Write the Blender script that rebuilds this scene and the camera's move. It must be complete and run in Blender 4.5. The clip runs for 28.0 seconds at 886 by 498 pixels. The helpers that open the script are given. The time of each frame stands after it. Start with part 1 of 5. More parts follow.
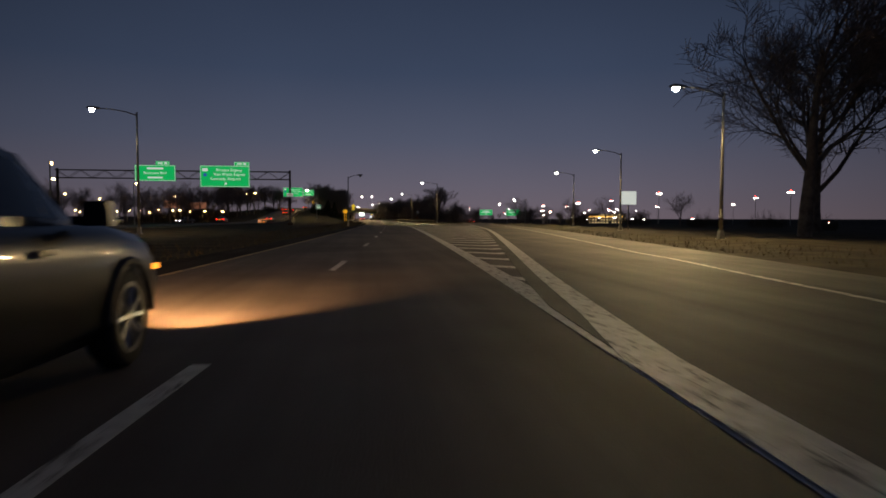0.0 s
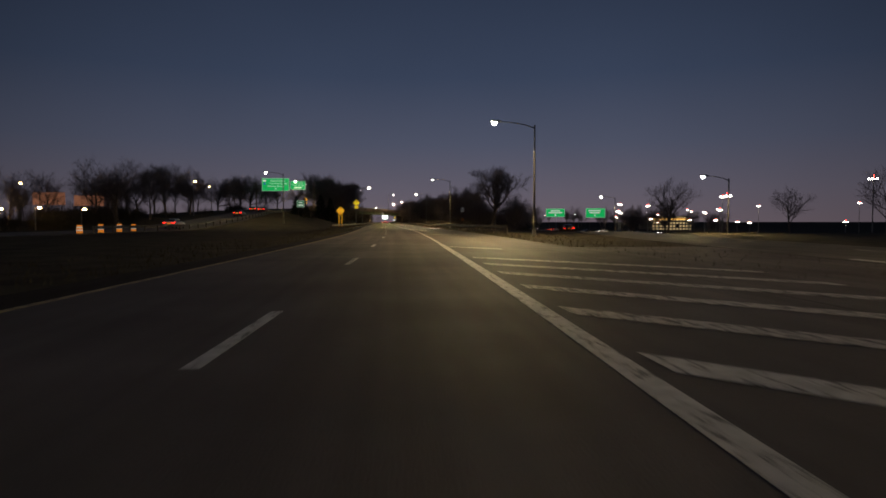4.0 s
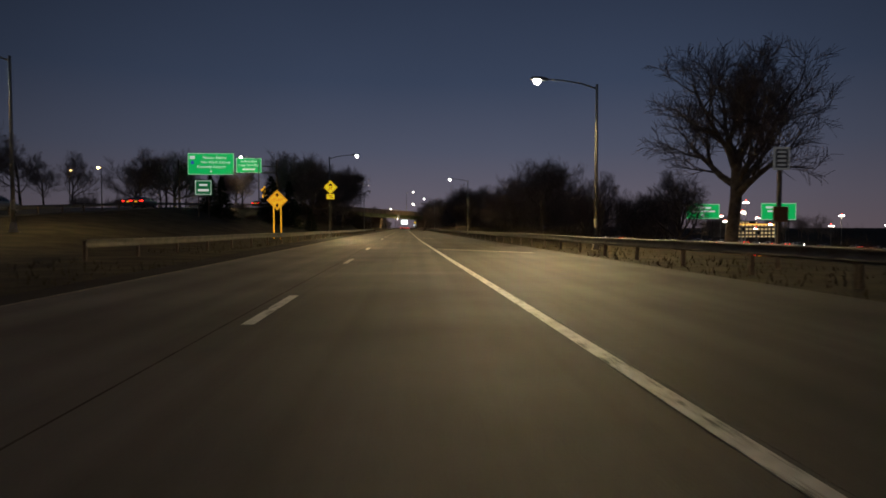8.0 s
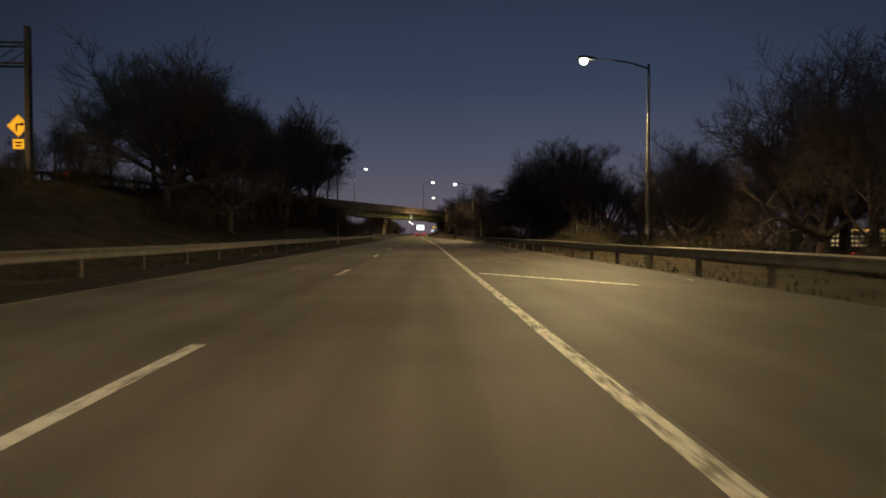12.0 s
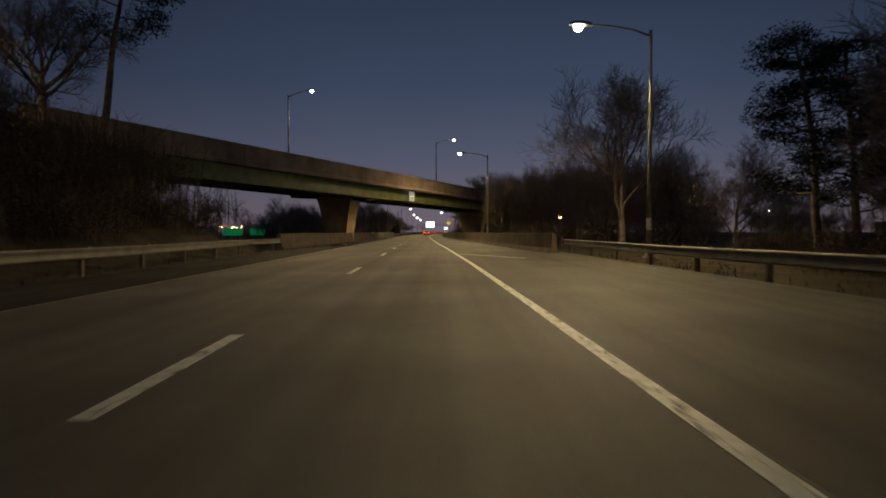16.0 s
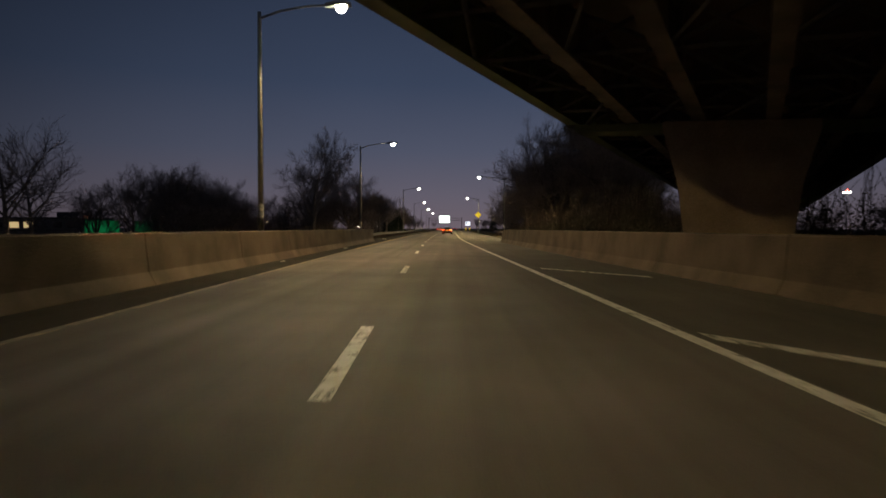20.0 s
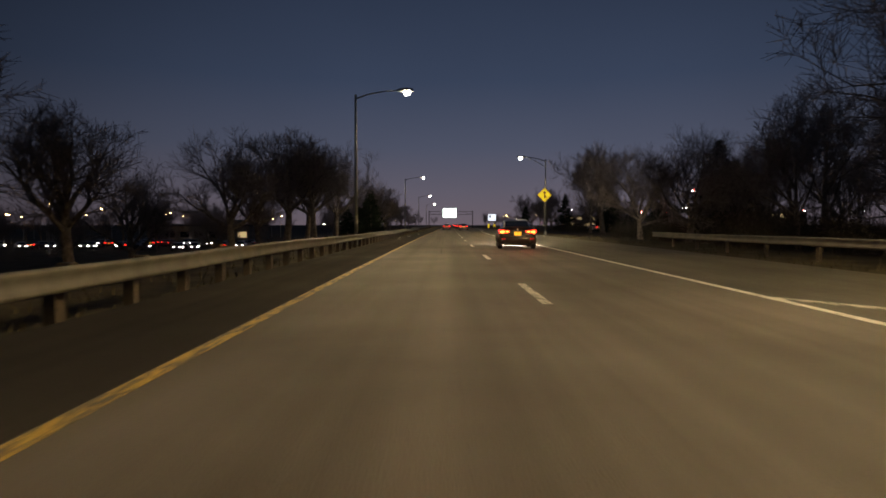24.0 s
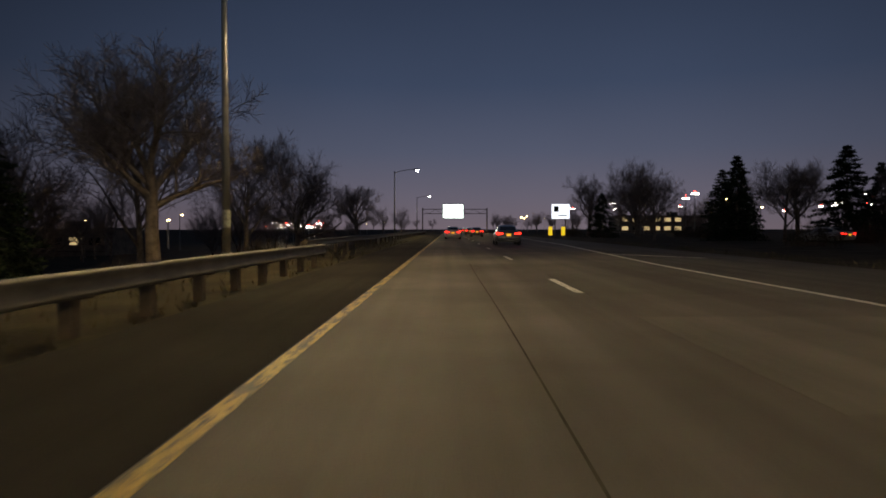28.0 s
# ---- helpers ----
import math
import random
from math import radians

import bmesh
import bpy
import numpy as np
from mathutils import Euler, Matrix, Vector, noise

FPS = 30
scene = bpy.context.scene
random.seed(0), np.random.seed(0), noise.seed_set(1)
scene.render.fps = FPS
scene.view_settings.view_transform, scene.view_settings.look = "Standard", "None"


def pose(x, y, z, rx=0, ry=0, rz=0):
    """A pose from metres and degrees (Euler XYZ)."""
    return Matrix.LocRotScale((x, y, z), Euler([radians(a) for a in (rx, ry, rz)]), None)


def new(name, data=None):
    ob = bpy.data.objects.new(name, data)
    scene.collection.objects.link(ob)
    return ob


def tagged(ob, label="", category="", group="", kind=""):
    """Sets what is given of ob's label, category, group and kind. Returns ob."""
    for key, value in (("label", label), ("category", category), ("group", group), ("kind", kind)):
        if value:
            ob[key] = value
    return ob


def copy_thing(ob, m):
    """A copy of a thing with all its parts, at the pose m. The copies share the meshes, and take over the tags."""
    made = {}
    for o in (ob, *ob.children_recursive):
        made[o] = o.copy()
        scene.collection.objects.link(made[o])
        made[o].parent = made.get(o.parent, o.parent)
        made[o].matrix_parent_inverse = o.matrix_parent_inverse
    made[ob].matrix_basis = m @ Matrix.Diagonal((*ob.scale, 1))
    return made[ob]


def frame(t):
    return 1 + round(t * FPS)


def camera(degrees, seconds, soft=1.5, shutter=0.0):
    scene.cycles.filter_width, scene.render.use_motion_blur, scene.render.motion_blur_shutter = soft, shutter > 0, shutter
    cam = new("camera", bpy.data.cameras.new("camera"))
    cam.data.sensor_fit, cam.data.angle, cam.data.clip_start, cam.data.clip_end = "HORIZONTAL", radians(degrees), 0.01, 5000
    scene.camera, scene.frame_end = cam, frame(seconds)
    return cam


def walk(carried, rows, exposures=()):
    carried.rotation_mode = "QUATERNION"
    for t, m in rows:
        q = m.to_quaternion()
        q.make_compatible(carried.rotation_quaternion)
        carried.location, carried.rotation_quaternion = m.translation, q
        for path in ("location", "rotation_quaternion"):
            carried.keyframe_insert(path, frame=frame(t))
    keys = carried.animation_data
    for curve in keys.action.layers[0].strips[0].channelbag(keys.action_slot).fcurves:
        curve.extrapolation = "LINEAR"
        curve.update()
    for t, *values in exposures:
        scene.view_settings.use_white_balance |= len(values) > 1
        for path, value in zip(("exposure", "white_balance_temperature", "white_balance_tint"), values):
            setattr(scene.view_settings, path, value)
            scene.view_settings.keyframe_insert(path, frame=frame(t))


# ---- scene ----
# ------------------------------------------------------------------ camera
ROWS = [
    (0, 0.00, 0.00, -7.14, -2.76, 0.09),
    (0.5, 0.81, 11.85, -6.90, -2.77, -0.00),
    (1, 1.59, 23.67, -6.56, -2.85, -0.01),
    (1.5, 2.32, 35.47, -6.12, -2.89, 0.01),
    (2, 2.95, 47.21, -5.76, -2.84, 0.13),
    (2.5, 3.50, 58.88, -5.42, -2.79, 0.06),
    (4.5, 5.40, 105.41, -4.29, -2.37, -0.05),
    (5, 5.71, 116.82, -3.81, -2.34, -0.07),
    (5.5, 5.89, 128.08, -3.36, -2.32, 0.02),
    (6, 5.99, 139.23, -2.97, -2.23, -0.01),
    (6.5, 6.05, 150.21, -2.70, -2.19, 0.03),
    (7, 6.07, 161.04, -2.70, -2.14, -0.06),
    (7.5, 6.08, 171.72, -2.76, -2.02, -0.02),
    (8, 6.08, 182.36, -2.73, -1.94, 0.02),
    (8.5, 6.06, 192.96, -2.37, -1.72, 0.10),
    (9, 5.95, 203.56, -1.99, -1.72, 0.04),
    (9.5, 5.77, 214.17, -1.79, -1.67, 0.08),
    (10, 5.58, 224.82, -1.44, -1.72, -0.09),
    (10.5, 5.33, 235.49, -1.36, -1.69, -0.14),
    (11, 5.15, 246.24, -1.38, -1.58, -0.22),
    (11.5, 5.03, 257.08, -1.36, -1.53, -0.06),
    (12, 4.94, 267.96, -1.29, -1.39, 0.07),
    (12.5, 4.85, 278.86, -1.14, -1.41, -0.01),
    (14.5, 4.35, 322.62, -0.83, -1.48, -0.05),
    (15, 4.18, 333.57, -0.65, -1.56, -0.09),
    (15.5, 3.91, 344.56, -0.57, -1.57, -0.09),
    (16, 3.60, 355.56, -0.43, -1.55, -0.02),
    (16.5, 3.35, 366.55, -0.38, -1.55, 0.03),
    (17, 3.14, 377.57, -0.27, -1.61, -0.11),
    (17.5, 2.80, 388.70, -0.28, -1.63, -0.23),
    (18, 2.34, 399.94, -0.38, -1.66, -0.14),
    (18.5, 1.80, 411.20, -0.66, -1.74, 0.42),
    (19, 1.26, 422.45, -0.29, -1.75, 0.10),
    (19.5, 0.72, 433.72, 0.21, -1.80, 0.09),
    (20, 0.10, 445.05, 0.49, -1.87, 0.12),
    (20.5, -0.58, 456.34, 0.48, -1.92, 0.15),
    (21, -1.23, 467.61, 0.45, -1.98, 0.09),
    (21.5, -1.82, 478.88, 0.38, -2.09, 0.12),
    (22, -2.31, 490.13, 0.34, -2.13, 0.13),
    (22.5, -2.71, 501.38, 0.40, -2.19, 0.09),
    (24.5, -3.79, 546.24, 0.29, -2.17, 0.06),
    (25, -4.03, 557.43, 0.29, -2.21, 0.12),
    (25.5, -4.26, 568.61, 0.29, -2.13, 0.11),
    (26, -4.47, 579.82, 0.21, -2.18, 0.07),
    (26.5, -4.56, 591.06, 0.19, -2.04, 0.03),
    (27, -4.48, 602.37, 0.22, -2.00, -0.09),
    (27.5, -4.39, 613.66, 0.27, -1.92, -0.09),
    (28, -4.33, 624.93, 0.26, -1.79, -0.02),
]
cam = camera(70.0, 28.0, soft=1.7, shutter=0.14)
walk(cam, [(t, pose(x, y, 1.15, 90 + pitch, -roll, yaw)) for t, x, y, yaw, pitch, roll in ROWS],
     [(0, .25), (1, .12), (2, .18), (4.5, .1), (6, -.05), (7, .15), (8, .15), (9, .05), (10, .08), (12, .12), (15, .7), (16, .28), (17, .12), (18, .15), (20, .22), (21, -.02), (22, .2), (25, .1), (26, 0), (28, .35)])

# ------------------------------------------------------------------ dusk sky
world = bpy.data.worlds.new("dusk_sky")
scene.world = world
world.use_nodes = True
wn = world.node_tree
wn.nodes.clear()
w_out = wn.nodes.new("ShaderNodeOutputWorld")
w_bg = wn.nodes.new("ShaderNodeBackground")
w_co = wn.nodes.new("ShaderNodeTexCoord")
w_sep = wn.nodes.new("ShaderNodeSeparateXYZ")
w_ramp = wn.nodes.new("ShaderNodeValToRGB")
w_noise = wn.nodes.new("ShaderNodeTexNoise")
w_noise.inputs["Scale"].default_value = 2.2
w_noise.inputs["Detail"].default_value = 3.0
w_mr = wn.nodes.new("ShaderNodeMapRange")
w_mr.inputs["To Min"].default_value, w_mr.inputs["To Max"].default_value = 0.86, 1.14
w_mul = wn.nodes.new("ShaderNodeMixRGB")
w_mul.blend_type, w_mul.inputs[0].default_value = "MULTIPLY", 1.0
wn.links.new(w_co.outputs["Generated"], w_sep.inputs[0])
wn.links.new(w_co.outputs["Generated"], w_noise.inputs["Vector"])
wn.links.new(w_sep.outputs["Z"], w_ramp.inputs[0])
wn.links.new(w_noise.outputs[0], w_mr.inputs["Value"])
wn.links.new(w_ramp.outputs[0], w_mul.inputs[1])
wn.links.new(w_mr.outputs[0], w_mul.inputs[2])
w_az = wn.nodes.new("ShaderNodeMapRange")
w_az.inputs["From Min"].default_value, w_az.inputs["From Max"].default_value = 0.70, 1.0
w_az.inputs["To Min"].default_value, w_az.inputs["To Max"].default_value = 0.46, 1.22
w_mul2 = wn.nodes.new("ShaderNodeMixRGB")
w_mul2.blend_type, w_mul2.inputs[0].default_value = "MULTIPLY", 1.0
w_side = wn.nodes.new("ShaderNodeMath")
w_side.operation, w_side.inputs[1].default_value = "MULTIPLY_ADD", 0.10
wn.links.new(w_sep.outputs["X"], w_side.inputs[0])
wn.links.new(w_sep.outputs["Y"], w_side.inputs[2])
wn.links.new(w_side.outputs[0], w_az.inputs["Value"])
wn.links.new(w_mul.outputs[0], w_mul2.inputs[1])
wn.links.new(w_az.outputs[0], w_mul2.inputs[2])
wn.links.new(w_mul2.outputs[0], w_bg.inputs[0])
wn.links.new(w_bg.outputs[0], w_out.inputs[0])
SKY = [(0.0, (.106, .083, .099)), (0.05, (.087, .078, .103)), (0.12, (.056, .063, .096)), (0.22, (.031, .043, .076)), (0.36, (.020, .029, .054)), (1.0, (.036, .045, .073))]
while len(w_ramp.color_ramp.elements) < len(SKY):
    w_ramp.color_ramp.elements.new(0.5)
for e, (p, col) in zip(w_ramp.color_ramp.elements, SKY):
    e.position, e.color = p, (*col, 1)
w_bg.inputs[1].default_value = 1.0
LAMP_POWER, LAMP_COLOR = 8000.0, (1.0, 0.715, 0.32)

# ------------------------------------------------------------------ materials
MATS = {}


def mat(name, color, rough=0.6, metal=0.0, var=0.35, scale=3.0, bump=0.0, bump_scale=40.0, spec=0.5, dark=None, coat=0.0):
    """A surface with a broad and a fine variation of its colour and a fine relief."""
    if name in MATS:
        return MATS[name]
    m = bpy.data.materials.new(name)
    m.use_nodes = True
    t = m.node_tree
    b = t.nodes["Principled BSDF"]
    co = t.nodes.new("ShaderNodeTexCoord")
    n1, n2 = t.nodes.new("ShaderNodeTexNoise"), t.nodes.new("ShaderNodeTexNoise")
    n1.inputs["Scale"].default_value, n1.inputs["Detail"].default_value = scale, 5.0
    n2.inputs["Scale"].default_value, n2.inputs["Detail"].default_value = bump_scale, 3.0
    t.links.new(co.outputs["Object"], n1.inputs["Vector"])
    t.links.new(co.outputs["Object"], n2.inputs["Vector"])
    ad = t.nodes.new("ShaderNodeMath")
    ad.operation = "MULTIPLY_ADD"
    ad.inputs[1].default_value = 0.35
    t.links.new(n2.outputs[0], ad.inputs[0])
    t.links.new(n1.outputs[0], ad.inputs[2])
    ra = t.nodes.new("ShaderNodeValToRGB")
    lo = dark or tuple(c * (1 - var) for c in color)
    hi = tuple(min(1.0, c * (1 + var * 0.6)) for c in color)
    ra.color_ramp.elements[0].position, ra.color_ramp.elements[0].color = 0.48, (*lo, 1)
    ra.color_ramp.elements[1].position, ra.color_ramp.elements[1].color = 0.86, (*hi, 1)
    t.links.new(ad.outputs[0], ra.inputs[0])
    t.links.new(ra.outputs[0], b.inputs["Base Color"])
    b.inputs["Roughness"].default_value, b.inputs["Metallic"].default_value = rough, metal
    b.inputs["Specular IOR Level"].default_value = spec
    b.inputs["Coat Weight"].default_value = coat
    if bump:
        bp = t.nodes.new("ShaderNodeBump")
        bp.inputs["Strength"].default_value, bp.inputs["Distance"].default_value = bump, 0.02
        t.links.new(n2.outputs[0], bp.inputs["Height"])
        t.links.new(bp.outputs[0], b.inputs["Normal"])
    MATS[name] = m
    return m


def glow(name, color, strength):
    """The own light of lamps, windows and boards; also set on the bumper reflectors."""
    if name in MATS:
        return MATS[name]
    m = bpy.data.materials.new(name)
    m.use_nodes = True
    b = m.node_tree.nodes["Principled BSDF"]
    b.inputs["Base Color"].default_value = (*color, 1)
    b.inputs["Emission Color"].default_value = (*color, 1)
    b.inputs["Emission Strength"].default_value = strength
    b.inputs["Roughness"].default_value = 0.35
    MATS[name] = m
    return m


def worn(name, paint, base, amount=0.5, scale=5.0, rough=0.6):
    """Road paint, worn through to the asphalt in spots and streaks."""
    m = mat(name, paint, rough, 0, 0.25, 6.0, 0.4, 90.0)
    t = m.node_tree
    b = t.nodes["Principled BSDF"]
    src = b.inputs["Base Color"].links[0].from_socket
    co = t.nodes.new("ShaderNodeTexCoord")
    mp = t.nodes.new("ShaderNodeMapping")
    mp.inputs["Scale"].default_value = (2.0, 0.35, 1.0)
    n = t.nodes.new("ShaderNodeTexNoise")
    n.inputs["Scale"].default_value, n.inputs["Detail"].default_value, n.inputs["Roughness"].default_value = scale, 8.0, 0.75
    r = t.nodes.new("ShaderNodeValToRGB")
    r.color_ramp.elements[0].position, r.color_ramp.elements[1].position = amount - 0.06, amount + 0.06
    mx = t.nodes.new("ShaderNodeMixRGB")
    mx.inputs[1].default_value = (*base, 1)
    t.links.new(co.outputs["Object"], mp.inputs[0])
    t.links.new(mp.outputs[0], n.inputs["Vector"])
    t.links.new(n.outputs[0], r.inputs[0])
    t.links.new(r.outputs[0], mx.inputs[0])
    t.links.new(src, mx.inputs[2])
    t.links.new(mx.outputs[0], b.inputs["Base Color"])
    return m


def asphalt_material(name, tone, patch, rough=0.72, spec=0.3):
    """Old asphalt: broad patches, wheel tracks that run along the road, oil spots and stony grain."""
    m = mat(name, tone, rough, 0, 0.30, 0.35, 0.55, 55.0, spec)
    t = m.node_tree
    b = t.nodes["Principled BSDF"]
    src = b.inputs["Base Color"].links[0].from_socket
    co = t.nodes.new("ShaderNodeTexCoord")
    mp = t.nodes.new("ShaderNodeMapping")
    mp.inputs["Scale"].default_value = (0.9, 0.012, 1.0)
    n = t.nodes.new("ShaderNodeTexNoise")
    n.inputs["Scale"].default_value, n.inputs["Detail"].default_value = 1.6, 4.0
    n3 = t.nodes.new("ShaderNodeTexNoise")
    n3.inputs["Scale"].default_value, n3.inputs["Detail"].default_value = 0.11, 6.0
    r = t.nodes.new("ShaderNodeMapRange")
    r.inputs["From Min"].default_value, r.inputs["From Max"].default_value = 0.3, 0.7
    r.inputs["To Min"].default_value, r.inputs["To Max"].default_value = 0.68, 1.25
    r3 = t.nodes.new("ShaderNodeMapRange")
    r3.inputs["From Min"].default_value, r3.inputs["From Max"].default_value = 0.3, 0.7
    r3.inputs["To Min"].default_value, r3.inputs["To Max"].default_value = patch, 1.15
    mu, mu2 = t.nodes.new("ShaderNodeMixRGB"), t.nodes.new("ShaderNodeMixRGB")
    mu.blend_type = mu2.blend_type = "MULTIPLY"
    mu.inputs[0].default_value = mu2.inputs[0].default_value = 1.0
    t.links.new(co.outputs["Object"], mp.inputs[0])
    t.links.new(mp.outputs[0], n.inputs["Vector"])
    t.links.new(co.outputs["Object"], n3.inputs["Vector"])
    t.links.new(n.outputs[0], r.inputs["Value"])
    t.links.new(n3.outputs[0], r3.inputs["Value"])
    t.links.new(src, mu.inputs[1])
    t.links.new(r.outputs[0], mu.inputs[2])
    t.links.new(mu.outputs[0], mu2.inputs[1])
    t.links.new(r3.outputs[0], mu2.inputs[2])
    t.links.new(mu2.outputs[0], b.inputs["Base Color"])
    return m


ASPHALT = asphalt_material("asphalt", (.112, .101, .099), 0.72)
ASPHALT3 = asphalt_material("asphalt_shoulder", (.036, .033, .031), 0.7, 0.92, 0.08)
PATCH = asphalt_material("asphalt_repair", (.090, .083, .079), 0.75)
PATCH2 = asphalt_material("asphalt_pale_slab", (.130, .120, .114), 0.75)
SHOULDER = asphalt_material("asphalt_shoulder_worn", (.072, .067, .063), 0.7)
ASPHALT2 = asphalt_material("asphalt_ramp", (.11, .105, .095), 0.8)
PAINT_W = worn("road_paint_white", (.62, .62, .60), (.08, .078, .072), 0.42)
PAINT_OLD = worn("road_paint_white_worn", (.50, .49, .46), (.08, .078, .072), 0.47)
PAINT_Y = worn("road_paint_yellow", (.46, .31, .07), (.09, .08, .066), 0.49)
SEAL = mat("joint_seal", (.066, .058, .050), 0.95, 0, 0.4, 2.0, spec=0.05)
GRASS = mat("winter_grass", (.050, .043, .029), 0.95, 0, 0.55, 0.6, 1.0, 9.0, 0.1)
BLADE = mat("grass_blades", (.090, .078, .048), 0.9, 0, 0.5, 2.0, spec=0.1)
CONC = mat("barrier_concrete", (.096, .073, .056), 0.85, 0, 0.40, 0.9, 0.5, 30.0, 0.3)
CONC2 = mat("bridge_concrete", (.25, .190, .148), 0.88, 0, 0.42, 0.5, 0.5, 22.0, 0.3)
# paler than the deck: colour raised in place of light reaching under the bridge
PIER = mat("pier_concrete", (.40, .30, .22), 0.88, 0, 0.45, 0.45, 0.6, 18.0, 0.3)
GIRDER = mat("girder_green_steel", (.13, .15, .055), 0.55, 0.0, 0.40, 0.8, 0.2, 25.0)
# rusty brown, lightened to stand in for light bounced up to the soffit
GIRDER_IN = mat("girder_rusted_steel", (.24, .18, .13), 0.75, 0.0, 0.5, 0.8, 0.3, 25.0)
GALV = mat("galvanised_steel", (.145, .138, .125), 0.65, 0.3, 0.30, 2.0, 0.15, 60.0)
RUSTY = mat("weathered_steel", (.16, .13, .105), 0.7, 0.4, 0.5, 2.0, 0.3, 30.0)
POLE = mat("pole_aluminium", (.30, .29, .265), 0.45, 0.6, 0.25, 1.5, 0.1, 40.0)
WOOD = mat("weathered_wood", (.065, .050, .038), 0.85, 0, 0.45, 4.0, 0.6, 30.0)
BARK = mat("bark", (.20, .160, .130), 0.92, 0, 0.5, 3.0, 0.8, 25.0, 0.1)
TWIG = mat("twigs", (.25, .200, .178), 0.92, 0, 0.4, 3.0, spec=0.1)
STEM = mat("shrub_stems", (.10, .082, .066), 0.92, 0, 0.4, 3.0, spec=0.1)
NEEDLE = mat("needles", (.030, .042, .022), 0.85, 0, 0.5, 2.5, spec=0.2)
SHRUB = mat("shrub", (.075, .066, .045), 0.9, 0, 0.5, 2.5, spec=0.1)
RUBBER = mat("tyre_rubber", (.022, .022, .022), 0.75, 0, 0.3, 8.0, 0.3, 60.0)
RIM = mat("wheel_alloy", (.45, .45, .46), 0.35, 0.9, 0.2, 6.0)
TRIM = mat("black_trim", (.02, .02, .02), 0.5)
CHROME = mat("chrome", (.75, .75, .75), 0.12, 1.0, 0.1)
GLASS = mat("tinted_glass", (.010, .012, .014), 0.06, 0, 0.2, spec=0.8)
PLATE = mat("plate_yellow", (.85, .50, .06), 0.45, 0, 0.1, 8.0)
CARD = mat("dirty_paint", (.062, .045, .038), 0.3, 0.5, 0.3, 2.0, coat=0.6)
CARB = mat("black_paint", (.010, .011, .013), 0.30, 0.1, 0.3, 2.0, coat=0.35)
CARW = mat("white_paint", (.62, .61, .58), 0.3, 0, 0.15, 2.0, coat=0.5)
CARG = mat("grey_paint", (.10, .10, .11), 0.3, 0.4, 0.2, 2.0, coat=0.5)
BRICK = mat("building_wall", (.20, .17, .14), 0.9, 0, 0.35, 0.8, 0.3, 12.0)
ROOF = mat("flat_roof", (.07, .07, .07), 0.9, 0, 0.3, 0.8)
LITTER = mat("litter_paper", (.36, .355, .34), 0.8, 0, 0.3, 6.0, 0.4, 12.0)
SIGNBACK = mat("sign_back_aluminium", (.30, .30, .29), 0.5, 0.6, 0.25, 1.5)
TAIL = glow("tail_lamp", (1.0, 0.020, 0.010), 4.0)
TAIL_CORE = glow("brake_lamp_core", (1.0, 0.26, 0.03), 9.0)
HEAD = glow("head_lamp", (1.0, 0.93, 0.80), 60.0)
LED = glow("street_lamp_led", (1.0, 0.90, 0.66), 120.0)
LOTLED = glow("lot_lamp_led", (1.0, 0.93, 0.78), 24.0)
SODIUM = glow("sodium_lamp", (1.0, 0.62, 0.22), 30.0)
REDLED = glow("red_beacon", (1.0, 0.05, 0.03), 14.0)
AMBER = glow("amber_marker", (1.0, 0.35, 0.03), 1.5)
WINDOWLIT = glow("lit_window", (1.0, 0.72, 0.34), 0.45)
# no lamp: emission imitates light thrown back by the bumper reflectors
REFLECTOR_GLOW = glow("red_reflector_glow", (.9, .02, .02), 0.6)
BAND = mat("pole_band", (.34, .33, .29), 0.7, 0, 0.4, 9.0)
SCREEN = glow("message_screen", (0.86, 1.0, 0.90), 3.2)


def glow_sheeting(name, color, emitted):
    """Sign face whose own emission stands in for headlights that retroreflective film sends back."""
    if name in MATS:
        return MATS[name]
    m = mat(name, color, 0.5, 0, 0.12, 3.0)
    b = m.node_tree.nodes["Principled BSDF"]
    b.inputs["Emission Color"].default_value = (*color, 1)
    b.inputs["Emission Strength"].default_value = emitted
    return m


# the last value is the emission set in place of returned headlights
S_GREEN = glow_sheeting("sign_green", (.005, .36, .085), 0.85)
S_GREEN2 = glow_sheeting("sign_green_dim", (.005, .20, .060), 0.35)
S_WHITE = glow_sheeting("sign_white", (.80, .85, .78), 0.55)
S_WHITE2 = glow_sheeting("sign_white_dim", (.70, .70, .66), 0.28)
S_YELLOW = glow_sheeting("sign_yellow", (.90, .60, .02), 0.72)
S_ORANGE = glow_sheeting("sign_orange", (.80, .24, .02), 0.55)
S_AMBER = glow_sheeting("sign_amber", (.90, .42, .02), 0.75)
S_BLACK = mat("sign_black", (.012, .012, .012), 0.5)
S_BLUE = glow_sheeting("sign_blue", (.05, .12, .55), 0.4)
S_BROWN = glow_sheeting("sign_rust", (.55, .22, .12), 0.30)


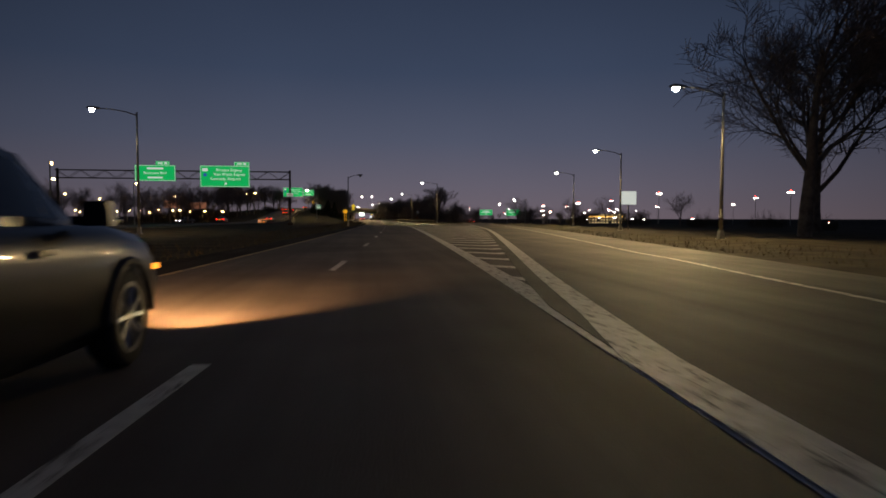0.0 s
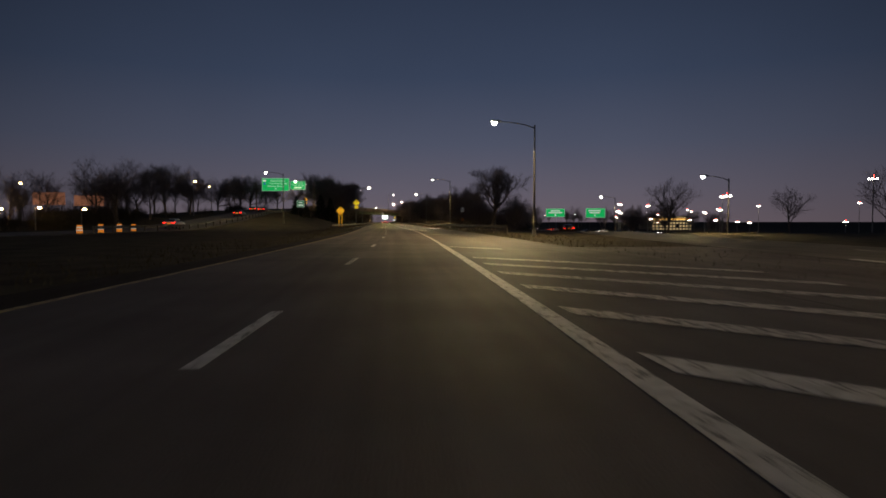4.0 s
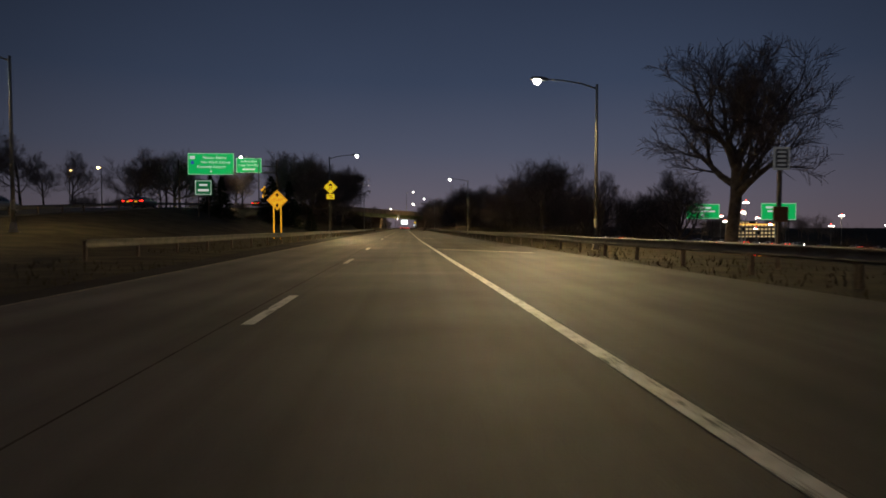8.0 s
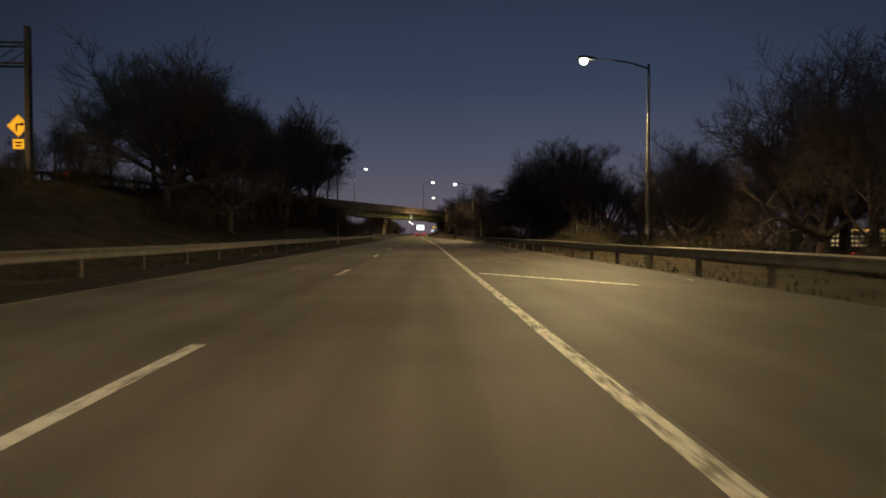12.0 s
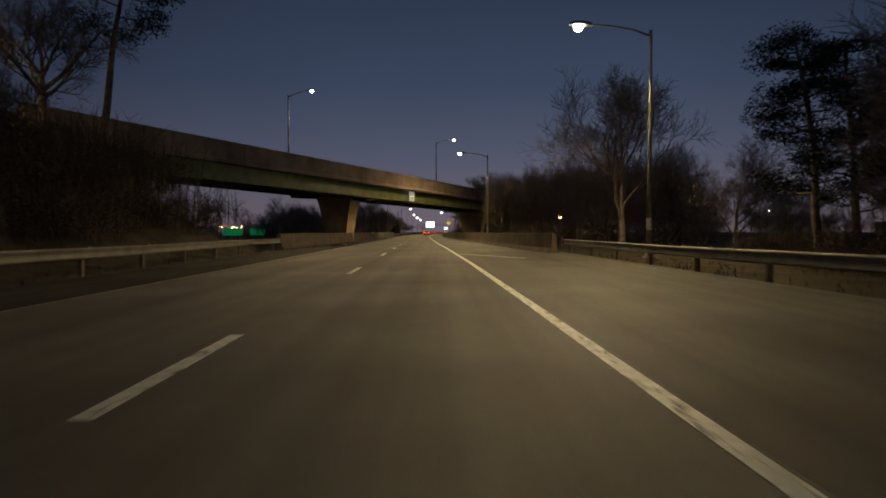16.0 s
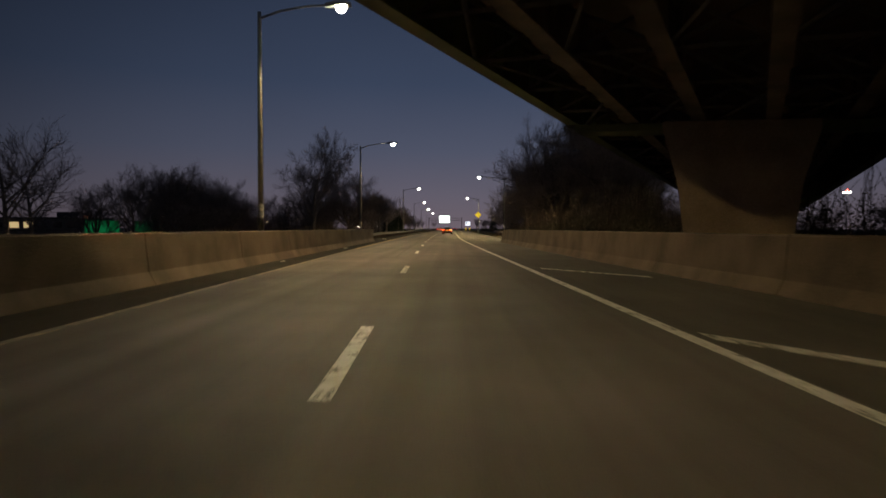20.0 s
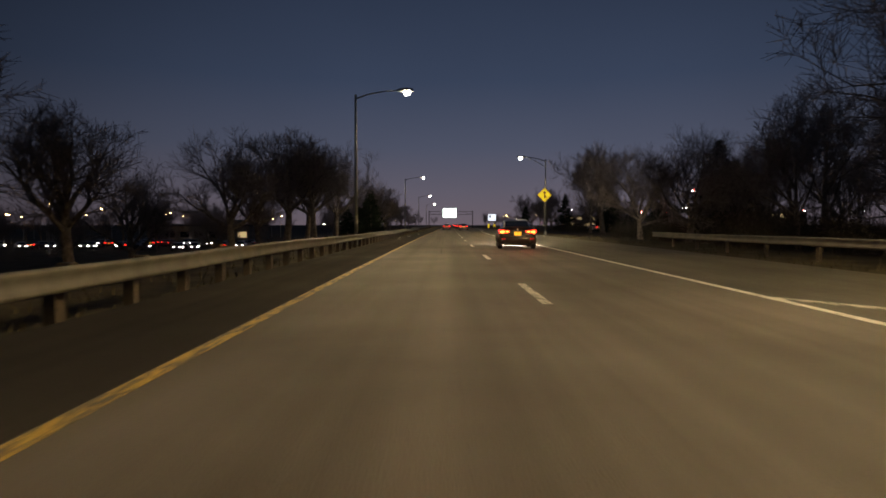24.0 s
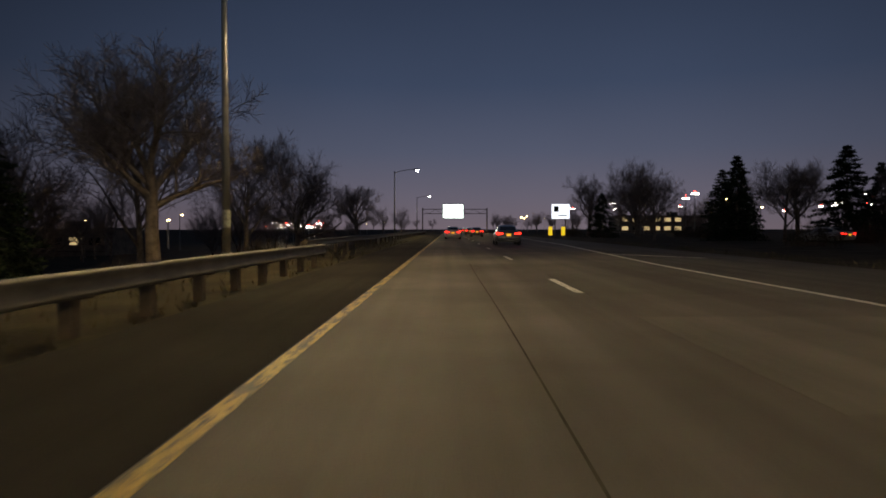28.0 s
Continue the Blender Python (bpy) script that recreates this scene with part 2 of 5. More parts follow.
# ------------------------------------------------------------------ mesh helpers
class Geo:
    def __init__(self):
        self.v, self.f = [], []

    def box(self, cx, cy, cz, sx, sy, sz, rz=0.0, tx=1.0, ty=1.0):
        """A box by its centre and size, turned by rz degrees; tx, ty narrow its top."""
        n, c, s = len(self.v), math.cos(radians(rz)), math.sin(radians(rz))
        for k in (-.5, .5):
            gx, gy = (tx, ty) if k > 0 else (1, 1)
            for i, j in ((-.5, -.5), (.5, -.5), (.5, .5), (-.5, .5)):
                x, y = i * sx * gx, j * sy * gy
                self.v.append((cx + x * c - y * s, cy + x * s + y * c, cz + k * sz))
        self.f += [tuple(n + q for q in f) for f in ((3, 2, 1, 0), (4, 5, 6, 7), (0, 1, 5, 4), (1, 2, 6, 5), (2, 3, 7, 6), (3, 0, 4, 7))]
        return self

    def tube(self, pts, radii, n=6, cap=True):
        base = None
        up = Vector((0.31, 0.17, 0.93)).normalized()
        for k, (p, r) in enumerate(zip(pts, radii)):
            a = Vector(pts[min(k + 1, len(pts) - 1)]) - Vector(pts[max(k - 1, 0)])
            a = a.normalized() if a.length > 1e-9 else Vector((0, 0, 1))
            e1 = a.cross(up)
            e1 = e1.normalized() if e1.length > 1e-3 else Vector((1, 0, 0))
            e2 = a.cross(e1)
            now = len(self.v)
            for i in range(n):
                q = Vector(p) + (e1 * math.cos(i * 2 * math.pi / n) + e2 * math.sin(i * 2 * math.pi / n)) * r
                self.v.append((q.x, q.y, q.z))
            if base is not None:
                self.f += [(base + i, base + (i + 1) % n, now + (i + 1) % n, now + i) for i in range(n)]
            elif cap:
                self.f.append(tuple(now + i for i in range(n))[::-1])
            base = now
        if cap:
            self.f.append(tuple(base + i for i in range(n)))
        return self

    def poly(self, pts, flip=False):
        n = len(self.v)
        self.v += [tuple(p) for p in pts]
        f = tuple(range(n, n + len(pts)))
        self.f.append(f[::-1] if flip else f)
        return self

    def prism(self, outline, a, b):
        """An outline of (x, z) points drawn out along y from a to b."""
        n, k = len(self.v), len(outline)
        self.v += [(x, a, z) for x, z in outline] + [(x, b, z) for x, z in outline]
        self.f += [tuple(range(n, n + k)), tuple(range(n + 2 * k - 1, n + k - 1, -1))]
        self.f += [(n + i, n + k + i, n + k + (i + 1) % k, n + (i + 1) % k) for i in range(k)]
        return self

    def grid(self, rows, closed=False):
        n, k = len(self.v), len(rows[0])
        for r in rows:
            self.v += [tuple(p) for p in r]
        for i in range(len(rows) - 1):
            for j in range(k if closed else k - 1):
                a, b = n + i * k + j, n + i * k + (j + 1) % k
                self.f.append((a, b, b + k, a + k))
        return self

    def mesh(self, name, material, smooth=False):
        me = bpy.data.meshes.new(name)
        me.from_pydata(self.v, [], self.f)
        me.materials.append(material)
        if smooth:
            me.polygons.foreach_set("use_smooth", [True] * len(me.polygons))
        me.update()
        return me


def part(name, g, material, parent=None, label="", smooth=False):
    ob = new(name, g.mesh(name, material, smooth) if isinstance(g, Geo) else g)
    ob.parent = parent
    if label:
        ob["label"] = label
    return ob


def fix_normals(ob, bevel=0.0):
    bm = bmesh.new()
    bm.from_mesh(ob.data)
    bmesh.ops.recalc_face_normals(bm, faces=bm.faces)
    if bevel:
        bmesh.ops.bevel(bm, geom=bm.edges[:], offset=bevel, segments=1, affect="EDGES", clamp_overlap=True)
    bm.to_mesh(ob.data)
    bm.free()
    return ob


def thing(name, label, category, group="", kind="", m=None):
    ob = tagged(new(name), label, category, group, kind)
    ob.empty_display_size = 0.2
    if m is not None:
        ob.matrix_basis = m
    return ob


def lettering(words, size, material, parent, m, name="lettering", align="CENTER"):
    """Flat letters of the built-in font as a mesh; the text's face looks along -y of its pose."""
    cu = bpy.data.curves.new("letters", "FONT")
    cu.body, cu.size, cu.align_x, cu.align_y, cu.extrude = words, size, align, "CENTER", 0.004
    cu.resolution_u = 2
    tmp = bpy.data.objects.new("letters", cu)
    me = bpy.data.meshes.new_from_object(tmp)
    bpy.data.objects.remove(tmp)
    me.materials.clear()
    me.materials.append(material)
    ob = part(name, me, material, parent)
    ob.matrix_basis = m @ pose(0, 0, 0, 90, 0, 0)
    return ob


def smoothstep(a, b, x):
    u = np.clip((np.asarray(x, float) - a) / (b - a), 0, 1)
    return u * u * (3 - 2 * u)


# ------------------------------------------------------------------ the road's line and the land
KNOT_Y = [-60, 5, 14, 58, 105, 148, 191, 220, 258, 361, 412, 451, 475, 510, 592, 637, 800, 1600]
KNOT_X = [-5.6, -1.28, -.6, 1.75, 3.75, 4.62, 4.15, 3.62, 2.77, 1.45, .22, -.8, -1.45, -2.0, -2.2, -1.9, -1.2, 1.0]
_y = np.arange(-200, 1700, 1.0)
_x = np.interp(_y, KNOT_Y, KNOT_X)
_x[_y < -60] = -5.6 + (_y[_y < -60] + 60) * 0.0665
_k = np.exp(-.5 * (np.arange(-40, 41) / 14.0) ** 2)
_x[40:-40] = np.convolve(_x, _k / _k.sum(), "valid")


def lane(y):
    """x of the broken line between the two lanes."""
    return np.interp(y, _y, _x)


RAMP_Y = [-60, 20, 60, 110, 170, 190, 218, 260, 306, 350, 376, 396]
RAMP_X = [-36, -33, -32, -32, -29.5, -29.2, -29, -31, -32, -30.5, -27.5, -23.0]
RAMP_Z = [0.0, 0.0, 0.0, 0.0, 0.0, 0.05, 1.35, 3.4, 5.0, 6.4, 7.1, 7.45]


def ramp(y):
    return np.interp(y, RAMP_Y, RAMP_X), np.interp(y, RAMP_Y, RAMP_Z)


EXIT_Y = [-60, 0, 5, 11.6, 29.4, 33.1, 41.4, 51, 57.8, 61.4, 69, 92, 140, 220, 290, 380, 520]
EXIT_X = [-1.5, 2.2, 2.5, 3.6, 6.85, 7.5, 9.0, 10.7, 11.8, 12.45, 13.6, 16.6, 22.5, 36, 56, 86, 140]


def exit_left(y):
    return np.interp(y, EXIT_Y, EXIT_X)


def right_edge(y):
    """Offset from the lane line to the edge of the paving."""
    return np.interp(y, [-60, 60, 100, 128, 392, 400, 455, 500, 560, 700, 900], [8.5, 8.8, 9.2, 9.0, 10.0, 8.4, 7.2, 7.6, 9.0, 10.5, 10.5])


def left_edge(y):
    return np.interp(y, [-60, 190, 225, 380, 400, 452, 500, 512, 900], [-4.6, -4.7, -6.2, -6.6, -7.0, -5.0, -4.7, -6.0, -6.2])


def land(x, y):
    """Height of the ground."""
    x, y = np.asarray(x, float), np.asarray(y, float)
    d = x - lane(y)
    rx, rz = ramp(np.clip(y, -60, 396))
    edge = left_edge(y) - 1.0
    z = np.zeros(np.broadcast(x, y).shape) - 0.10
    # the bank between the parkway and the ramp on its left
    t = smoothstep(lane(y) + edge, rx + 6.5, x)
    up = np.where(x < rx + 6.5, 1.0, 1 - np.clip((x - rx - 6.5) / np.maximum(lane(y) + edge - rx - 6.5, 1.0), 0, 1))
    up = up * up * (3 - 2 * up)
    fall = 1 - smoothstep(8, 60, rx - 6.5 - x)
    ends = 1 - smoothstep(389, 401, y + 0.0 * x)
    z = z + up * (0.3 + 0.7 * fall) * rz * ends * (d < edge)
    # low land on both sides past the bridge, and east of the exit road
    z = z - 3.4 * smoothstep(9, 30, -d) * smoothstep(470, 540, y) * (1 - smoothstep(900, 1100, y))
    z = z - 3.2 * smoothstep(14, 42, d) * smoothstep(150, 270, y) * (1 - smoothstep(500, 600, y))
    z = z - 5.5 * smoothstep(60, 240, d) * smoothstep(60, 170, y) * (1 - smoothstep(640, 760, y))
    z = z + 0.12 * np.sin(x * .31 + y * .11) * np.sin(y * .17 - x * .07) * smoothstep(2, 12, np.maximum(d - 10, -d - 7))
    return z


gx = np.r_[-2500, -1500, -900, -600, -420, -300, -220, np.arange(-160, -60, 8), np.arange(-60, 44, 2), np.arange(44, 160, 8), 200, 260, 340, 460, 640, 900, 1500, 2500]
gy = np.r_[-600, -300, -150, -90, np.arange(-60, 900, 4), np.arange(900, 1600, 50), 1800, 2200, 3000, 4000]
GX, GY = np.meshgrid(gx, gy)
GZ = land(GX, GY)
g = Geo()
g.grid([[(float(GX[i, j]), float(GY[i, j]), float(GZ[i, j])) for j in range(len(gx))] for i in range(len(gy))])
tagged(part("ground", g, GRASS, smooth=True), "dark dry winter grass verges and banks beside the road", "ground", kind="structure")


def ribbon(edge_a, edge_b, y0, y1, z=0.0, step=3.0, thick=0.004):
    """A strip along the road between two lines x(y); z is a number or a function of y."""
    n = max(1, int(math.ceil((y1 - y0) / step)))
    g, rows = Geo(), []
    for k in range(n + 1):
        y = y0 + (y1 - y0) * k / n
        a, b, h = float(edge_a(y)), float(edge_b(y)), float(z(y)) if callable(z) else z
        rows.append([(a, y, h - thick), (a, y, h), (b, y, h), (b, y, h - thick)])
    g.grid(rows)
    return g


def beside(o):
    return lambda y: lane(y) + o


def main_left(y):
    return lane(y) + left_edge(y)


def main_right(y):
    return lane(y) + right_edge(y)


road = tagged(part("road", ribbon(main_left, main_right, -60, 1600, 0.0, 4.0, 0.25), ASPHALT), "worn grey asphalt parkway with two lanes and a shoulder", "road", kind="structure")
exit_road = tagged(part("road_exit", ribbon(lambda y: max(exit_left(y) - 0.6, lane(y) + 3.4), lambda y: exit_left(y) + 6.6, -60, 520, lambda y: 0.012 + float(land(exit_left(y) + 3, y)) * smoothstep(120, 175, y) + .10 * smoothstep(120, 175, y), 4.0, 0.6), ASPHALT2),
                   "pale asphalt exit lane leaving the parkway", "road", kind="structure")
gore_pave = part("gore_paving", ribbon(lambda y: lane(y) + 7.5, lambda y: max(exit_left(y), lane(y) + 7.6), 20, 122, 0.004, 3.0, 0.3), ASPHALT, road)
ramp_road = tagged(part("road_ramp", ribbon(lambda y: ramp(y)[0] - 5.2, lambda y: ramp(y)[0] + 5.2, -60, 397, lambda y: ramp(y)[1] + .06, 4.0, 0.6), ASPHALT2),
                   "asphalt ramp climbing a bank toward the bridge", "road", kind="structure")

# lane dashes: about 3 m long, one in every 12 m or so
DASH_AT = [(-60.0, -5), (1.9, 0), (62.6, 5), (123.1, 10), (139.3, 11), (164.2, 13), (189.9, 15), (215.0, 17), (243.7, 20), (256.9, 21), (271.3, 22), (285.2, 23), (327.1, 26), (345.8, 28), (359.4, 29), (386.3, 31), (410.9, 33), (424.4, 34), (436.7, 35), (449.2, 36), (461.2, 37), (473.8, 38), (486.0, 39), (508.5, 41), (556.1, 45), (568.7, 46), (590.9, 48), (613.0, 50), (636.3, 52), (906.7, 74)]
for k in (k for k in range(-4, 74) if k not in (18, 19, 27)):
    y0 = float(np.interp(k, [n for _, n in DASH_AT], [y for y, _ in DASH_AT]))
    part("lane_dash", ribbon(beside(-.075), beside(.075), y0, y0 + 3.2, 0.006, 1.6), PAINT_OLD if k % 7 in (2, 5) else PAINT_W, road)


def right_line(y):
    return lane(y) + np.interp(y, [-60, 0, 30, 61, 120, 145, 163, 186, 206, 232, 260, 330, 358, 380, 402, 425, 470, 496, 515, 580, 613, 630, 645, 672, 720, 900],
                               [3.5, 3.52, 3.56, 3.55, 3.36, 3.39, 3.54, 3.65, 3.52, 3.51, 3.68, 3.90, 3.76, 3.78, 3.66, 3.46, 3.48, 3.42, 3.40, 3.9, 3.66, 4.1, 4.35, 6.1, 7.4, 7.6])


def left_line(y):
    return lane(y) + np.interp(y, [-60, 20, 70, 150, 195, 256, 300, 345, 390, 450, 505, 550, 700], [-3.2, -3.25, -3.45, -3.66, -4.0, -4.42, -4.3, -4.0, -3.95, -3.5, -3.55, -3.78, -3.8])


def line_between(f, half, y0, y1, z=0.007):
    return ribbon(lambda y: f(y) - half, lambda y: f(y) + half, y0, y1, z, 3.0)


part("edge_line", line_between(left_line, .07, -60, 190), worn("road_paint_yellow_worn", (.42, .33, .15), (.08, .075, .06), 0.48), road, "faded yellow edge line")
part("edge_line", line_between(left_line, .06, 190, 480), worn("road_paint_yellow_faint", (.30, .24, .13), (.07, .065, .058), 0.55), road, "almost worn away yellow edge line")
part("edge_line", line_between(left_line, .075, 480, 900), PAINT_Y, road, "yellow edge line")
part("edge_line", line_between(right_line, .19, -60, 70), PAINT_W, road, "broad white edge line of the exit gore")
part("edge_line", line_between(right_line, .12, 70, 126), PAINT_W, road, "broad white edge line")
part("edge_line", line_between(right_line, .08, 126, 232), PAINT_W, road, "white edge line")
part("edge_line", line_between(right_line, .08, 232, 340), PAINT_OLD, road, "chipped white edge line")
part("edge_line", line_between(right_line, .08, 340, 900), PAINT_W, road, "white edge line")
part("gore_line", ribbon(lambda y: max(exit_left(y) - .30 if y > 6 else -99, lane(y) + 3.36), lambda y: max(exit_left(y) + .06 if y > 4 else -99, lane(y) + 3.76), -60, 112, 0.019, 2.5), PAINT_W, exit_road, "broad white line of the exit lane")
part("edge_line", ribbon(lambda y: exit_left(y) + 3.85 + .2 * (y < 20), lambda y: exit_left(y) + 4.0 + .2 * (y < 20), -60, 118, 0.019, 3.0), PAINT_OLD, exit_road, "thin white edge line")


def stripe(x0, y0, x1, y1, width, name="gore_stripe", material=None, x2=None, y2=None):
    """A painted bar from one point to another, bent at the second when a third is given."""
    pts = [(x0, y0), (x1, y1)] + ([(x2, y2)] if x2 is not None else [])
    rows = []
    for i, (x, y) in enumerate(pts):
        rows.append([(x, y - width / 2, .003), (x, y - width / 2, .009), (x, y + width / 2, .009), (x, y + width / 2, .003)])
    return part(name, Geo().grid(rows), material or PAINT_OLD, road)


for k in range(-6, 28):
    yy = 30.75 + 3.15 * k if k < 11 else 62.25 + 3.05 * (k - 10)
    a, b = float(lane(yy)) + 3.72, float(exit_left(yy)) - 0.1
    if b - a > 0.5:
        mid = a + (b - a) * 0.5
        tip = yy - (mid - a) * 1.1
        if yy < 100:
            end = float(exit_left(tip + (b - mid) * .72)) - .1
            stripe(a, yy, mid, tip, 0.72, material=PAINT_W, x2=end, y2=tip + (end - mid) * 0.72)
        else:
            stripe(a, yy, mid, tip, 0.72, material=PAINT_OLD)
stripe(7.5, 123.2, 9.6, 120.2, 0.7)
for x0, y0, x1, y1 in ((7.95, 152.3, 12.2, 147.2), (7.8, 183.2, 13.0, 177.6), (7.35, 216.0, 11.6, 210.9), (6.7, 251.6, 8.6, 248.9), (6.4, 286.2, 9.6, 282.0), (5.9, 320.0, 8.8, 315.5), (5.6, 354.5, 8.9, 347.1),
                       (4.75, 388.2, 7.4, 383.0), (4.0, 418.4, 6.6, 414.0), (3.4, 433.6, 6.0, 429.0), (2.85, 451.8, 5.0, 448.6), (2.75, 463.2, 4.9, 460.1), (1.35, 510.1, 4.0, 507.0), (1.6, 545, 4.4, 541), (2.2, 630.0, 5.4, 624.2), (2.6, 655, 6, 650)):
    stripe(x0, y0, x1, y1, 0.42, "shoulder_stripe")
# shoulders of darker asphalt, and slabs and repairs of another tone across the lanes
part("shoulder", ribbon(main_left, lambda y: left_line(y) - .10, -60, 900, 0.003, 4.0), ASPHALT3, road, "dark asphalt shoulder")
part("shoulder", ribbon(lambda y: right_line(y) + .13, main_right, 118, 900, 0.002, 4.0), SHOULDER, road, "worn asphalt shoulder")
for a, b, y0, y1, m in ((-3.3, 3.4, 339.6, 343.4, PATCH2), (-3.3, 0, 566.3, 572, PATCH), (.1, 3.4, 566.3, 574, PATCH2), (-3.5, 3.4, 487, 491.5, PATCH2), (-.1, 3.3, 129, 136, PATCH), (-3.4, 0, 118, 127, PATCH), (.1, 3.5, 296, 301.5, PATCH),
                        (-3.4, 3.3, 171.5, 173, PATCH), (.1, 3.3, 198, 203, PATCH2), (-3.6, -.1, 228, 240, PATCH), (.1, 3.4, 312, 318, PATCH2), (.1, 3.5, 401.5, 407, PATCH), (-3.4, 0, 419, 427, PATCH2), (-3.5, -.1, 517, 524, PATCH),
                        (.1, 3.4, 524, 533, PATCH2), (.1, 3.6, 628.8, 633.2, PATCH2), (.1, 3.6, 636, 641, PATCH), (-3.7, -.1, 646, 652, PATCH2), (-3.3, -.1, 22, 31, PATCH), (.1, 3.3, 44, 50, PATCH), (.1, 3.3, 84, 90, PATCH2)):
    part("road_patch", ribbon(beside(a), beside(b), y0, y1, 0.004, 1.5), m, road)
# sealed joints and cracks along the lanes
for o, y0, y1 in ((-.25, 180, 262), (-.7, 470, 512), (-1.66, 560, 660), (1.6, 40, 90)):
    part("sealed_joint", ribbon(lambda y, o=o: lane(y) + o + .015 * math.sin(y * .35) - .009, lambda y, o=o: lane(y) + o + .015 * math.sin(y * .35) + .009, y0, y1, 0.003, 1.0), SEAL, road)

# dark oil and tyre stains on the lanes
rng = random.Random(23)
STAIN = asphalt_material("oil_stain", (.058, .050, .043), 0.7, 0.8, 0.15)
for x, y, w, h in ((7.4, 147.0, .3, .5), (7.6, 143.3, .35, .5), (8.2, 176.0, .25, .45), (7.0, 240.5, .25, .4)):
    n = 14
    pts = [(x + w * math.cos(k * 2 * math.pi / n) * rng.uniform(.6, 1.1), y + h * math.sin(k * 2 * math.pi / n) * rng.uniform(.6, 1.1), .0055) for k in range(n)]
    st = Geo()
    st.poly(pts)
    part("oil_stain", st, STAIN, road)

# ------------------------------------------------------------------ concrete barriers, guard rails
BARRIER = [(-.30, 0), (.30, 0), (.30, .08), (.16, .33), (.09, 1.08), (.06, 1.12), (-.06, 1.12), (-.09, 1.08), (-.16, .33), (-.30, .08)]


def barrier(name, offset, y0, y1, label):
    """Cast barrier in panels with open joints, along offset(y) from the lane line."""
    top = thing(name, label, "barrier", kind="structure")
    n = max(1, round((y1 - y0) / 6.1))
    for i in range(n):
        ya, yb = y0 + (y1 - y0) * i / n + .012, y0 + (y1 - y0) * (i + 1) / n - .012
        rows = []
        for y in (ya, (ya + yb) / 2, yb):
            c = float(lane(y) + offset(y))
            rows.append([(c + x, y, z - .06) for x, z in BARRIER])
        g = Geo()
        g.grid(rows, closed=True)
        g.poly(rows[0])
        g.poly(rows[-1], True)
        fix_normals(part("panel", g, CONC, top))
    return top


def bar_l(y):
    return np.interp(y, [396, 404, 420, 452, 470, 500], [-7.4, -7.1, -6.4, -5.1, -4.95, -4.75])


def bar_r(y):
    return np.interp(y, [388, 394, 420, 455, 480, 500], [9.4, 8.7, 8.0, 7.0, 6.7, 6.5])


barrier("barrier_left", bar_l, 397, 500, "stained concrete road barrier along the underpass")
barrier("barrier_right", bar_r, 390, 498, "stained concrete road barrier beside the shoulder")

WBEAM = [(.0, .0), (.04, .02), (.05, .055), (.012, .10), (.0, .155), (.012, .21), (.05, .255), (.04, .29), (.0, .31)]


def guard_rail(name, offset, y0, y1, side, label, wood=False, top_z=0.74, spacing=1.905):
    """A W-beam on blocks and posts; side is +1 where the traffic is on its +x side."""
    top = thing(name, label, "guard rail", kind="structure")
    n = max(2, int((y1 - y0) / 3.81))
    for s in range(0, n, 4):
        rows = []
        for i in range(s, min(s + 4, n) + 1):
            y = y0 + (y1 - y0) * i / n
            c = float(lane(y) + offset(y))
            h = top_z - .31 + .02 * math.sin(y * .23)
            rows.append([(c + side * x, y, h + z) for x, z in WBEAM] + [(c + side * (x - .006), y, h + z) for x, z in WBEAM[::-1]])
        g = Geo()
        g.grid(rows, closed=True)
        fix_normals(part("rail_beam", g, GALV, top, smooth=True))
    post = Geo().box(0, 0, top_z / 2 - .15, .15 if wood else .10, .20 if wood else .15, top_z + .25).mesh("post", WOOD if wood else RUSTY)
    block = Geo().box(0, 0, 0, .16, .16, .34).mesh("block", WOOD if wood else RUSTY)
    y = y0 + .4
    while y < y1 - .2:
        c = float(lane(y) + offset(y))
        p = part("post", post, None, top)
        p.location = (c - side * .25, y, -.05)
        q = part("block", block, None, top)
        q.location = (c - side * .085, y, top_z - .155)
        y += spacing
    return top


guard_rail("guard_rail_right", lambda y: np.interp(y, [164, 172, 205, 392], [13.4, 11.6, 10.6, 9.7]), 164, 390, -1, "galvanised guard rail on posts along the right shoulder", spacing=3.81)
guard_rail("guard_rail_left", lambda y: np.interp(y, [205, 232, 300, 398], [-9.2, -7.2, -6.6, -7.3]), 205, 397, 1, "grey galvanised guard rail beside the left lane", spacing=3.81)
guard_rail("guard_rail_bank", lambda y: np.interp(y, [500, 506, 640], [-4.9, -5.75, -6.5]), 500.3, 646, 1, "galvanised guard rail on heavy wooden blocks beside the grass", True, .68)
guard_rail("guard_rail_far", lambda y: -8.2 + 0 * y, 651, 790, 1, "galvanised guard rail continuing along the left shoulder", True, spacing=3.81)
guard_rail("guard_rail_shoulder", lambda y: np.interp(y, [499, 510, 575], [6.7, 9.3, 11.6]), 499, 575, -1, "low guard rail behind the right shoulder", spacing=3.81)


def ramp_rail():
    top = thing("guard_rail_ramp", "guard rail along the edge of the climbing ramp", "guard rail", kind="structure")
    post = Geo().box(0, 0, .25, .12, .16, .9).mesh("post", RUSTY)
    for s in range(160, 388, 12):
        rows = []
        for y in np.arange(s, s + 12.1, 4):
            x, z = ramp(min(y, 392))
            rows.append([(x + 5.0 + a * -1, y, z + .45 + b) for a, b in WBEAM])
        g = Geo()
        g.grid([[tuple(map(float, p)) for p in r] for r in rows])
        part("rail_beam", g, GALV, top, smooth=True)
        for y in np.arange(s, s + 12, 4):
            x, z = ramp(y)
            part("post", post, None, top).location = (float(x) + 5.15, float(y), float(z))


